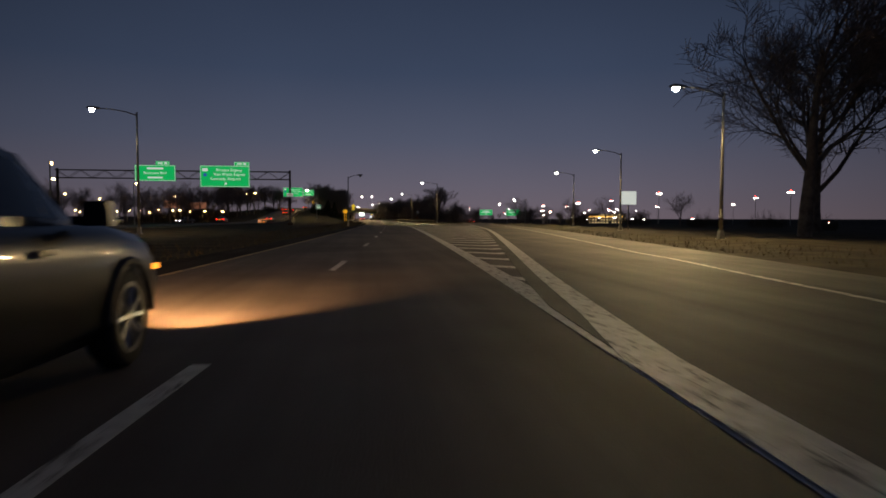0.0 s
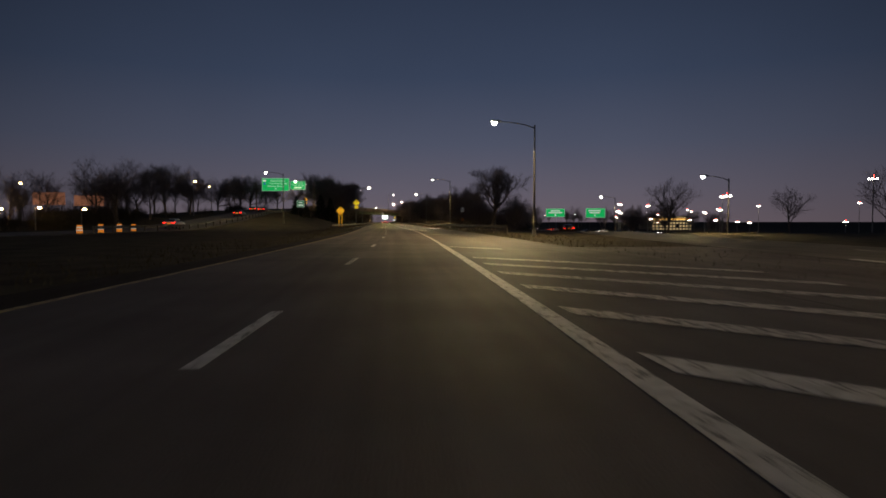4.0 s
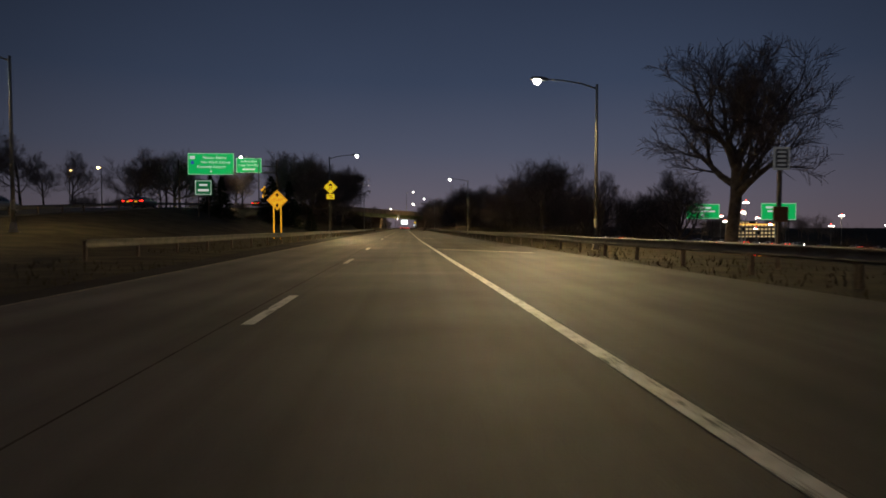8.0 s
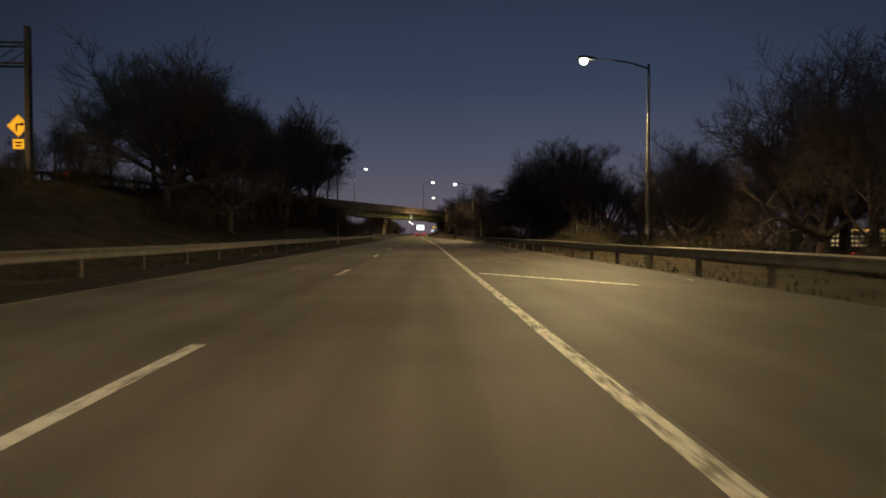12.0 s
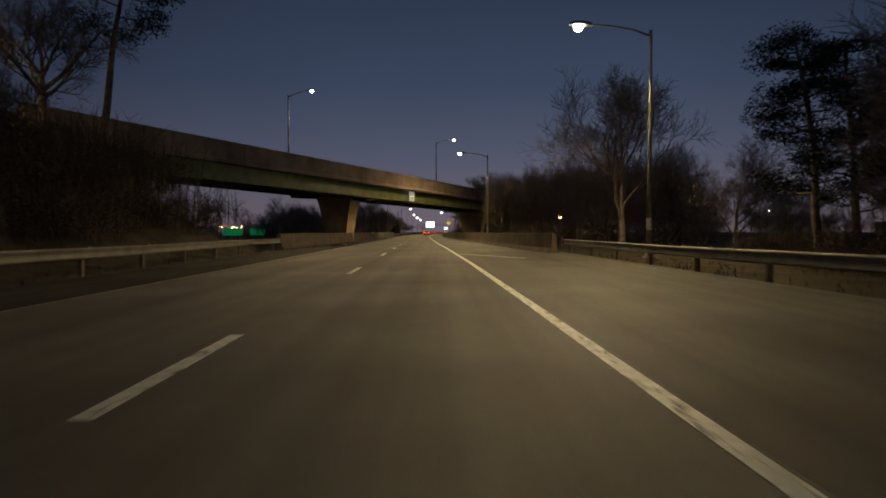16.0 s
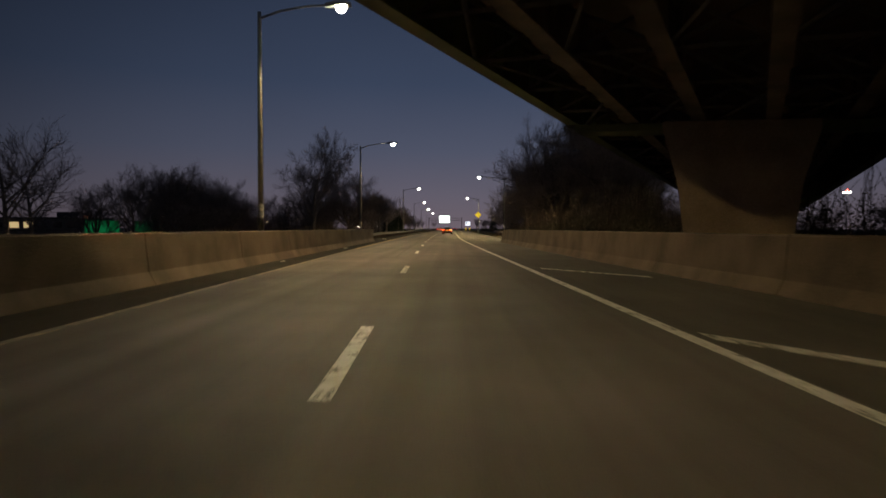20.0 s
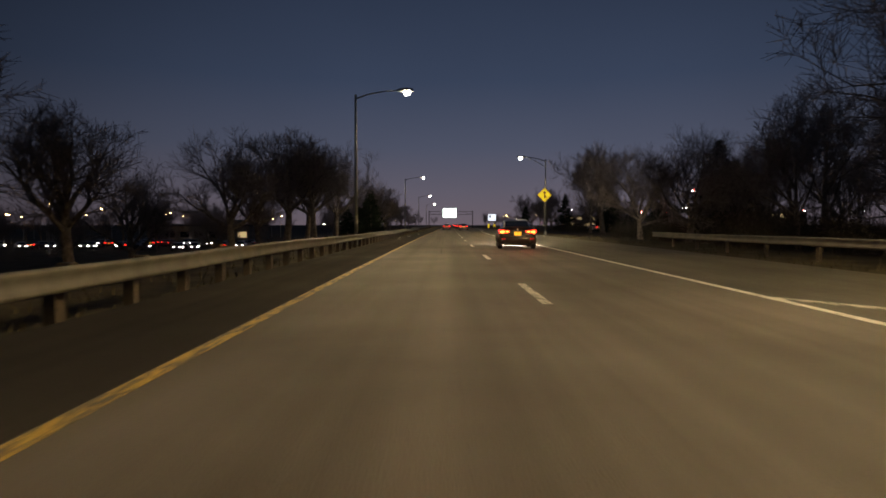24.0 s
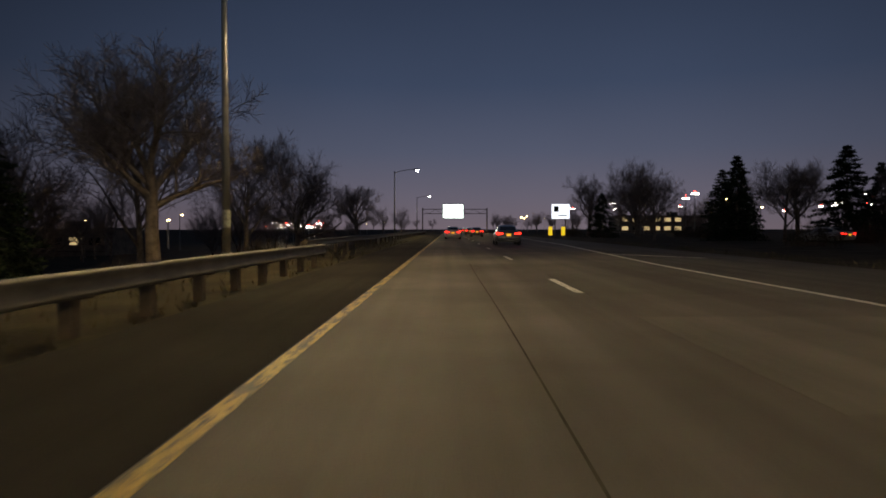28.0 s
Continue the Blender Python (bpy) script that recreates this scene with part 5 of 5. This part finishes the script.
        if y < 397 and abs(x - float(ramp(y)[0])) < 6.5:
            continue
        plant(BUSH[i % 2], x, y, rng.uniform(h0, h1))

# ------------------------------------------------------------------ vehicles
BODY = [(-2.42, .60, .36, .76), (-2.40, .90, .34, .80), (-2.25, 1.01, .26, .86), (-1.6, 1.03, .22, .90), (-.9, .98, .20, .915), (0, .95, .20, .915), (.9, .935, .20, .915), (1.3, .93, .21, .905), (1.9, .86, .22, .88), (2.25, .74, .26, .80), (2.40, .56, .32, .68)]
CABIN = [(-1.85, 1.035, .70, .62), (-1.45, 1.20, .77, .60), (-1.05, 1.36, .79, .585), (-.5, 1.435, .80, .585), (.1, 1.445, .80, .585), (.55, 1.36, .79, .58), (.9, 1.14, .77, .60), (1.22, .95, .72, .64)]


def cabin_at(y):
    return [float(np.interp(y, [c[0] for c in CABIN], [c[i] for c in CABIN])) for i in (1, 2, 3)]


def side_point(y, f, s, out=.008):
    zr, wb, wt = cabin_at(y)
    return (s * (wb + (wt - wb) * f + out), y, .93 + (zr - .05 - .93) * f)


def car(paint, label, lit="tail", tall=1.0, spots=None, beam=(1.0, .90, .70), category="car", group="", name="car", near=False):
    """A saloon that stands at the origin and faces +y; lit names the lamps that are on."""
    top = thing(name, label, category, group)
    rows = []
    for y, zt, zb, w in BODY:
        half = [(0, zb), (w * .84, zb), (w * .97, zb + .12), (w, (zb + zt) * .5), (w * .985, zt - .20), (w * .95, zt - .07), (w * .86, zt - .005), (w * .45, zt + .02)]
        rows.append([(x, y, z) for x, z in half] + [(0, y, zt + .025)] + [(-x, y, z) for x, z in half[:0:-1]])
    g = Geo()
    g.grid(rows, closed=True)
    g.poly(rows[0])
    g.poly(rows[-1], True)
    body = fix_normals(part("body", g, paint, top, smooth=True))
    rows = []
    for y, zr, wb, wt in CABIN:
        rows.append([(wb, y, .90), (wb, y, .94), (wt, y, zr - .05), (wt * .82, y, zr), (0, y, zr + .015), (-wt * .82, y, zr), (-wt, y, zr - .05), (-wb, y, .94), (-wb, y, .90)])
    g = Geo()
    g.grid(rows)
    fix_normals(part("roof", g, paint, top, smooth=True))
    for s in (1, -1):
        for a, b in ((-1.25, -.28), (-.20, .72)):
            ys = [a + (b - a) * i / 4 for i in range(5)]
            g = Geo()
            g.grid([[side_point(y, f, s) for f in (.12, .5, .88)] for y in ys])
            part("side_window", g, GLASS, top, smooth=True)
        if near:
            mir = Geo().box(s * .98, .78, 1.0, .20, .12, .14, 0, .8, .8).box(s * .88, .76, .96, .12, .05, .05)
            part("door_mirror", mir, paint, top)
            for a in (-.24, .62):
                part("door_handle", Geo().box(s * .918, a - .35, .80, .03, .17, .03), CHROME, top)
        for y in (-1.42, 1.42):
            if near:
                arch = Geo()
                arch.grid([[(s * x, y + r * math.cos(t), .33 + r * math.sin(t)) for x, r in ((.90, .345), (.935, .35), (.935, .385), (.905, .40))] for t in (i * math.pi / 10 for i in range(11))])
                part("wheel_arch", arch, TRIM, top)
            wheel = new("wheel")
            wheel.parent = top
            wheel.location = (s * .80, y, .325)
            rows = []
            for i in range(20):
                t = i * math.pi / 10
                rows.append([(s * x, r * math.cos(t), r * math.sin(t)) for x, r in ((-.10, .20), (-.11, .30), (-.08, .325), (.08, .325), (.115, .30), (.11, .225))])
            tg = Geo()
            tg.grid(rows + [rows[0]])
            part("tyre", tg, RUBBER, wheel, smooth=True)
            rg = Geo()
            rg.tube([(s * .02, 0, 0), (s * .105, 0, 0)], [.05, .05], 8)
            for i in range(10):
                t = i * math.pi / 5
                rg.tube([(s * .095, .04 * math.cos(t), .04 * math.sin(t)), (s * .10, .215 * math.cos(t), .215 * math.sin(t))], [.016, .02], 4)
            rg.grid([[(s * x, r * math.cos(i * math.pi / 10), r * math.sin(i * math.pi / 10)) for x, r in ((.05, .235), (.112, .235), (.112, .205), (.03, .20))] for i in range(21)])
            part("rim", rg, RIM, wheel)
        tl = Geo()
        tl.grid([[(s * .58, -2.450, z1), (s * .72, -2.425, z2), (s * .83, -2.35, z3), (s * .895, -2.14, z4)] for z1, z2, z3, z4 in ((.80, .755, .76, .86), (.85, .845, .86, .885), (.905, .925, .935, .905))])
        lamp = part("tail_lamp", tl, TAIL if lit == "tail" else TRIM, top, "red tail lamp")
        inner = Geo()
        inner.grid([[(s * .37, -2.452, z0), (s * .46, -2.452, z1), (s * .565, -2.450, z2)] for z0, z1, z2 in ((.845, .80, .785), (.862, .845, .84), (.875, .885, .90))])
        boot_lamp = part("boot_lamp", inner, TAIL if lit == "tail" else TRIM, top, "red lamp on the boot lid")
        if lit == "tail" and near:
            core = Geo()
            core.poly([(s * .62, -2.462, .815), (s * .74, -2.438, .775), (s * .815, -2.39, .785), (s * .80, -2.40, .855), (s * .71, -2.445, .875), (s * .64, -2.46, .862)])
            part("lamp_core", core, TAIL_CORE, lamp)
            core = Geo()
            core.poly([(s * .42, -2.462, .845), (s * .48, -2.462, .812), (s * .55, -2.460, .805), (s * .545, -2.460, .862), (s * .47, -2.462, .868)])
            part("lamp_core", core, TAIL_CORE, boot_lamp)
        if near:
            part("reflector", Geo().box(s * .66, -2.492, .50, .17, .02, .035), REFLECTOR_GLOW if lit == "tail" else TRIM, top, "red bumper reflector")
        if near:
            part("exhaust_tip", Geo().tube([(s * .56, -2.47, .27), (s * .56, -2.25, .27)], [.04, .04], 10), CHROME, top)
        hl = Geo()
        hl.grid([[(s * .42, 2.36, z), (s * .62, 2.30, z + .02), (s * .80, 2.10, z + .06)] for z in (.60, .67, .72)])
        part("head_lamp", hl, HEAD if lit in ("head", "both") else GLASS, top, "head lamp")
        if near:
            part("side_marker", Geo().box(s * .845, 2.08, .62, .02, .14, .04), AMBER, top, "amber side marker")
    for (ya, yb), nm in (((-1.80, -1.12), "rear_window"), ((.62, 1.18), "windscreen")):
        g = Geo()
        rws = []
        for i in range(4):
            y = ya + (yb - ya) * i / 3
            zr, wb, wt = cabin_at(y)
            rws.append([(x * wt * .92, y + (.01 if y > 0 else -.01), zr + .012 + .012 * (1 - x * x)) for x in (-1, -.4, .4, 1)])
        g.grid(rws)
        part(nm, g, GLASS, top, smooth=True)
    # light on the plate is put in as emission of its face
    part("number_plate", Geo().box(0, -2.435, .75, .32, .015, .165), glow_sheeting("plate_lit", (.85, .42, .03), .9) if lit == "tail" else PLATE, top, "plain yellow plate")
    if near:
        part("plate_recess", Geo().box(0, -2.412, .74, .66, .05, .23), TRIM, top)
        part("recess_trim", Geo().box(0, -2.44, .635, .72, .03, .025), CHROME, top)
        part("boot_trim", Geo().box(0, -2.44, .875, .76, .03, .026), CHROME, top)
        part("boot_lip", Geo().box(0, -2.33, 1.03, 1.34, .16, .03, 0, .96, .6), paint, top)
        part("badge", Geo().tube([(0, -2.40, .945), (0, -2.425, .945)], [.055, .055], 12), CHROME, top)
        bg, rows = Geo(), []
        for i in range(13):
            x = -.90 + 1.8 * i / 12
            o = .30 * abs(x / .9) ** 4
            rows.append([(x * k, -2.30 + o - d, z) for k, d, z in ((.97, .02, .26), (.99, .13, .30), (1.0, .18, .42), (1.0, .18, .56), (.99, .13, .62), (.98, .04, .64))])
        bg.grid(rows)
        part("bumper", bg, paint, top, smooth=True)
        part("lower_valance", Geo().box(0, -2.42, .255, 1.30, .12, .09), TRIM, top)
        part("high_brake_lamp", Geo().box(0, -1.70, 1.10, .22, .03, .02), TAIL if lit == "tail" else TRIM, top)
        part("aerial", Geo().box(0, -1.0, 1.40, .05, .16, .06, 0, .4, .3), TRIM, top)
        part("grille", Geo().box(0, 2.385, .50, .80, .05, .22), TRIM, top)
    if tall != 1.0:
        top.scale = (1.0, 1.0, tall)
    if near and lit == "tail":
        for s in (.68, -.68):
            data = bpy.data.lights.new("tail_light", "SPOT")
            data.energy, data.color, data.spot_size, data.spot_blend, data.shadow_soft_size = 22, (1.0, .03, .02), radians(140), .6, .05
            li = new("tail_light", data)
            li.parent = top
            li.matrix_basis = pose(s, -2.56, .84, -62, 0, 0)
    if spots:
        for s in (.62, -.62):
            data = bpy.data.lights.new("head_light", "SPOT")
            data.energy, data.color, data.spot_size, data.spot_blend, data.shadow_soft_size = spots, beam, radians(84), .8, .06
            li = new("head_light", data)
            li.parent = top
            li.matrix_basis = pose(s, 2.50, .66, 81.5, 0, 0)
    return top


lead = car(CARD, "dark dusty saloon with lit red tail lamps in the next lane", spots=3600, group="cars on the parkway", near=True)
lead.matrix_basis = pose(-.08, 567.2, 0, 0, 0, -3.0)
wagon = car(CARB, "tall black car with pale alloy wheels beside the dashed line", lit="none", spots=1500, beam=(1.0, .50, .17), group="cars on the parkway", near=True)
wagon.matrix_basis = pose(-2.80, 3.80, 0, 0, 0, -3.8) @ Matrix.Diagonal((1, 1, 1.18, 1))
bright = car(CARG, "grey saloon with glowing tail lamps far ahead in its lane", group="cars on the parkway")
bright.matrix_basis = pose(float(lane(722)) + 1.9, 722, 0)
copy_thing(bright, pose(float(lane(672)) + 1.9, 672, 0, 0, 0, -1))
for y, o in ((735, -1.8), (757, 2.0), (776, -1.8), (793, 1.9), (806, -1.7), (838, 1.9), (850, -1.9), (874, 5.6), (884, 1.8)):
    copy_thing(bright, pose(float(lane(y)) + o, y, 0))
suv = car(CARW, "white saloon with tail lamps on the ramp", group="cars on the ramp")
suv.matrix_basis = pose(-27.3, 191.5, float(ramp(191.5)[1]) + .07, 0, 0, -2)
copy_thing(suv, pose(float(lane(698)) - 1.9, 698, 0))
for x, y in ((-30.4, 236), (-30.4, 268), (-33.6, 274), (-29.0, 330), (-33, 150)):
    copy_thing(bright, pose(float(ramp(y)[0]) + (1.7 if x > -31 else -1.8), y, float(ramp(y)[1]) + .07))
oncoming = car(CARG, "oncoming car with bright head lamps on a far road", lit="head", group="cars on far roads")
oncoming.matrix_basis = pose(-47, 108, float(land(-47, 108)), 0, 0, 150)
for x, y in ((-58, 130), (-66, 133), (-52, 141), (-78, 150), (-62, 160), (-90, 165), (-72, 172), (-45, 168)):
    copy_thing(oncoming, pose(x, y, float(land(x, y)), 0, 0, 140 + (x * 7) % 40))
for x, y in ((-70, 118), (-84, 126), (-98, 140), (-60, 147)):
    copy_thing(bright, pose(x, y, float(land(x, y)), 0, 0, 20))
for y, o in ((196, 2.0), (232, 2.2), (262, 2.0)):
    copy_thing(bright, pose(float(exit_left(y)) + o, y, float(land(exit_left(y) + 3, y)) + .12, 0, 0, -12))
copy_thing(suv, pose(31, 684, float(land(31, 684)), 0, 0, 20))

# ------------------------------------------------------------------ lots, far lamps, buildings
def lot_lamp(lens, height=10.0, heads=4, beacon=True, label="car park lamp with a cluster of bright heads"):
    top = thing("lot_lamp", label, "lamp post", "car park lamps")
    part("pole", Geo().tube([(0, 0, -9 if heads > 1 else -1), (0, 0, height)], [.13, .07], 6), POLE, top)
    for k in range(heads):
        a = k * 2 * math.pi / heads + .5
        x, y = math.cos(a), math.sin(a)
        hd = part("lamp_head", Geo().tube([(0, 0, height - .1), (x * .5, y * .5, height)], [.03, .03], 4).box(x * .55, y * .55, height + .09, .5, .30, .10, math.degrees(a)), POLE, top)
        part("lamp_lens", Geo().box(x * .55, y * .55, height - .08, .42, .30, .30, math.degrees(a), .8, .8), lens, hd, "glowing lens")
    if beacon:
        part("beacon", Geo().box(0, 0, height + .55, .22, .22, .22, 0, .7, .7).box(0, 0, height + .25, .06, .06, .4), REDLED, top, "small red beacon")
    return top


lot = lot_lamp(LOTLED)
lot.matrix_basis = pose(80, 230, -3)
LOT_EAST = [(108, 222), (164, 249), (128, 177), (297, 666), (261, 422), (128, 390), (241, 583), (134, 332), (208, 430), (107, 370), (229, 551), (255, 695), (146, 628), (102, 608)]
LOT_NORTH = [(69, 690), (203, 853), (248, 918), (73, 932), (57, 932), (63, 876), (62, 794), (67, 716), (53, 843), (88, 938), (55, 782), (92, 886), (144, 903), (108, 794)]
LOT_WEST = [(-38, 83), (-52, 116), (-44, 129), (-41, 246), (-60, 308), (-54, 308), (-170, 715), (-101, 666), (-66, 634), (-124, 725), (-107, 711), (-78, 706), (-65, 769), (-75, 667), (-79, 690), (-105, 777), (-75, 780)]
for i, (x, y) in enumerate(LOT_EAST + LOT_NORTH):
    copy_thing(lot, pose(x, y, -1.4 + (x * 13 + y * 7) % 23 * .13, 0, 0, x * 31 % 90) @ Matrix.Diagonal((1.25, 1.25, 1, 1)))
for x, y, z in ((49, 690, -5), (56, 694, -4.6), (52, 716, -5.2), (60, 722, -5), (66, 736, -5.4), (58, 668, -4.4), (64, 700, -5)):
    copy_thing(lot, pose(x, y, z, 0, 0, x * 31 % 90))
street = lot_lamp(SODIUM, 8.0, 1, False, "far street lamp with one warm head")
street.matrix_basis = pose(-60, 210, 0)
for x, y in LOT_WEST:
    copy_thing(street, pose(x, y, float(land(x, y)), 0, 0, x * 17 % 360))
rng = random.Random(19)
for x0, x1, y0, y1, n, kind in ((-150, -62, 640, 800, 22, street), (-120, -55, 150, 260, 8, street), (80, 220, 720, 900, 8, lot), (90, 260, 300, 520, 9, lot), (-190, -80, 420, 560, 8, street), (10, 60, 900, 1000, 6, street), (-60, -20, 900, 1000, 5, street), (40, 90, 730, 800, 5, street)):
    for i in range(n):
        x, y = rng.uniform(x0, x1), rng.uniform(y0, y1)
        copy_thing(kind, pose(x, y, float(land(x, y)) - (2.0 if kind is lot else 1.0), 0, 0, rng.uniform(0, 360)))
for i in range(16):
    copy_thing(lot, pose(-42 - 16 * rng.random(), 790 + 40 * rng.random(), -8.6 + 1.6 * rng.random(), 0, 0, i * 37 % 90))
for i in range(22):
    copy_thing(street, pose(-110 + 70 * (i + rng.random()) / 22, 186 + 8 * rng.random(), -5.2 + .8 * rng.random(), 0, 0, i * 53 % 360))
# cars on the low ground west of the parkway and in the eastern lots
for i in range(26):
    x = -44 - 38 * rng.random()
    y = 662 + 12 * rng.random() + (i % 4) * 4
    kind = oncoming if i % 3 else bright
    copy_thing(kind, pose(x, y, float(land(x, y)) + .02, 0, 0, (165 if i % 3 else 10) + rng.uniform(-25, 25)))
for i in range(22):
    x = -36 - 78 * (i + rng.random()) / 22
    y = 650 + 10 * rng.random()
    copy_thing(bright if i % 5 == 2 else oncoming, pose(x, y, float(land(x, y)) + .02, 0, 0, (10 if i % 5 == 2 else 180) + math.degrees(math.atan2(x + 4, y - 565)) * (1 if i % 5 == 2 else -1) * .8 + rng.uniform(-8, 8)))
for i in range(10):
    x, y = 60 + 60 * rng.random(), 690 + 110 * rng.random()
    copy_thing((oncoming, bright, suv)[i % 3], pose(x, y, float(land(x, y)) + .02, 0, 0, 170 if i % 3 == 0 else rng.uniform(-40, 40)))
for i in range(10):
    x, y = 70 + 80 * rng.random(), 330 + 130 * rng.random()
    copy_thing((oncoming, suv, bright)[i % 3], pose(x, y, float(land(x, y)) + .02, 0, 0, 175 if i % 3 == 0 else rng.uniform(-40, 40)))


def building(x, y, w, d, h, floors, turn, label, lit=.6, base=None):
    """A low block with storeys of separate windows, some of them lit."""
    b = float(land(x, y)) - .3 if base is None else base
    top = thing("building", label, "building", m=pose(x, y, b, 0, 0, turn))
    part("wall", Geo().box(0, 0, h / 2, w, d, h), BRICK, top)
    part("roof", Geo().box(0, 0, h + .12, w + .5, d + .5, .25).box(w * .2, 0, h + .8, 3, 3, 1.4), ROOF, top)
    rr = random.Random(int(abs(x) * 7 + y))
    n = max(3, int(w / 3.4))
    pane = Geo().box(0, 0, 0, 2.2, .08, 1.3)
    lit_me, dark_me = pane.mesh("window", WINDOWLIT), pane.mesh("window", GLASS)
    for f in range(floors):
        part("ledge", Geo().box(0, -d / 2 - .06, (f + .22) * h / floors, w, .14, .16), CONC, top)
        for i in range(n):
            o = part("window", lit_me if rr.random() < lit else dark_me, None, top)
            o.location = (-w / 2 + w * (i + .5) / n, -d / 2 - .03, (f + .58) * h / floors)
    return top


building(295, 742, 46, 16, 9, 3, 22, "far parking building with rows of lit openings", .85, base=-2)
garage = building(238, 617, 44, 16, 13, 5, 20, "far parking garage with lit decks and an amber top band", .92, base=-9.2)
part("roof_band", Geo().box(0, -8.1, 12.6, 44, .12, .7), glow("amber_band", (1.0, .48, .08), 1.6), garage, "glowing amber band")
building(-58, 684, 22, 8, 4.6, 1, -12, "low shop building with a few warm lit windows", .3)
building(-118, 640, 22, 10, 5.5, 2, -10, "low building with a few lit windows", .45)
building(-78, 742, 30, 10, 5.0, 1, -8, "low far building with a few lit shop fronts", .35)
building(96, 745, 34, 12, 6.0, 2, 10, "far lit building beyond the trees", .7)
building(70, 850, 30, 12, 6.0, 2, 4, "far low building with lit windows", .6)
building(-92, 590, 24, 12, 7.0, 2, -6, "dim building among the far trees", .25)

# the lit car park on the low ground to the east
rows = []
for y in np.arange(330, 501, 10):
    rows.append([(float(x), float(y), float(land(x, y)) + .06) for x in np.arange(84, 205, 10)])
tagged(part("pavement", Geo().grid(rows), ASPHALT2, smooth=True), "lit asphalt car park on low ground", "car park", kind="structure")
rng = random.Random(29)
for x, y in ((107, 372), (134, 334), (130, 432), (172, 420), (172, 480)):
    data = bpy.data.lights.new("lot_light", "POINT")
    data.energy, data.color, data.shadow_soft_size = 9000, (1.0, .90, .62), .4
    new("lot_light", data).location = (x, y, 5.6)
    copy_thing(lot, pose(x, y, -4.1, 0, 0, x * 31 % 90) @ Matrix.Diagonal((1.25, 1.25, 1, 1)))
for i in range(20):
    x, y = 92 + 8.4 * (i % 10) + rng.uniform(-1, 1), (372, 424)[i // 10] + rng.uniform(-2, 2)
    copy_thing((suv, suv, bright)[i % 3] if i % 4 else oncoming, pose(x, y, float(land(x, y)) + .07, 0, 0, rng.choice((180, 178, 4)) + rng.uniform(-4, 4)))

# planters or barrels beside the ramp
barrel = thing("traffic_barrel", "orange traffic barrel with pale bands beside the ramp", "barrel", "traffic barrels")
part("drum", Geo().tube([(0, 0, 0), (0, 0, .5), (0, 0, .95)], [.29, .27, .23], 12), S_ORANGE, barrel, smooth=True)
part("band", Geo().tube([(0, 0, .38), (0, 0, .52)], [.285, .28], 12, False), S_WHITE2, barrel)
part("band", Geo().tube([(0, 0, .66), (0, 0, .80)], [.268, .255], 12, False), S_WHITE2, barrel)
part("rubber_base", Geo().box(0, 0, .03, .8, .8, .08, 0, .9, .9), RUBBER, barrel)
barrel.matrix_basis = pose(-25.2, 158, float(land(-25.2, 158)))
for x, y in ((-25.4, 163), (-25.6, 168), (-26.0, 173)):
    copy_thing(barrel, pose(x, y, float(land(x, y))))

# litter along the rails and barriers
rng = random.Random(5)
for x, y, s in ((-6.4, 508.9, .32), (-5.6, 480, .16), (-5.4, 466, .14), (-4.6, 411, .30), (-6.2, 432, .12), (-7.6, 590, .16), (-7.2, 596, .18), (-7.3, 585, .15), (11.6, 262, .14), (11.2, 283, .15), (11.0, 350, .18), (10.4, 341, .2), (8.4, 400, .14), (-3.6, 262, .16), (-3.8, 300, .14), (-6.9, 610, .2), (-7.1, 622, .14)):
    g = Geo()
    rows = []
    for i in range(4):
        rows.append([(s * (i / 3 - .5) * 1.4, s * (j / 3 - .5), .02 + s * .35 * rng.random()) for j in range(4)])
    g.grid(rows)
    o = tagged(part("litter", g, LITTER), "crumpled pale scrap of litter on the verge", "litter", "litter")
    o.matrix_basis = pose(x, y, float(land(x, y)) + .10 if abs(x - lane(y)) > 6.4 else .005, 0, 0, rng.uniform(0, 360))

# grass along the verges
rng = random.Random(3)
g = Geo()
for o0, o1, y0, y1, n in ((9.3, 15, 105, 240, 3200), (13.5, 20, 8, 70, 1500), (-10, -4.9, 4, 205, 5200), (-10.5, -7.2, 212, 395, 2600), (-10.5, -6.4, 503, 690, 3600), (9.2, 14, 500, 690, 3000), (10.2, 13.5, 235, 388, 1800)):
    for _ in range(n):
        y = rng.uniform(y0, y1)
        x = float(lane(y)) + o0 + (o1 - o0) * rng.random() ** 1.3 if o0 > 0 else float(lane(y)) + o1 + (o0 - o1) * rng.random() ** 1.3
        if o0 > 0 and exit_left(y) - .8 < x < exit_left(y) + 6.8:
            continue
        z = float(land(x, y)) - .02
        h, a = rng.uniform(.08, .26), rng.uniform(0, 6.28)
        dx, dy = math.cos(a) * .022, math.sin(a) * .022
        lx, ly = rng.uniform(-.09, .09), rng.uniform(-.09, .09)
        g.poly([(x - dx, y - dy, z), (x + dx, y + dy, z), (x + lx, y + ly, z + h)])
tagged(part("grass", g, BLADE), "dry pale grass tufts along the verges", "grass", kind="stuff")
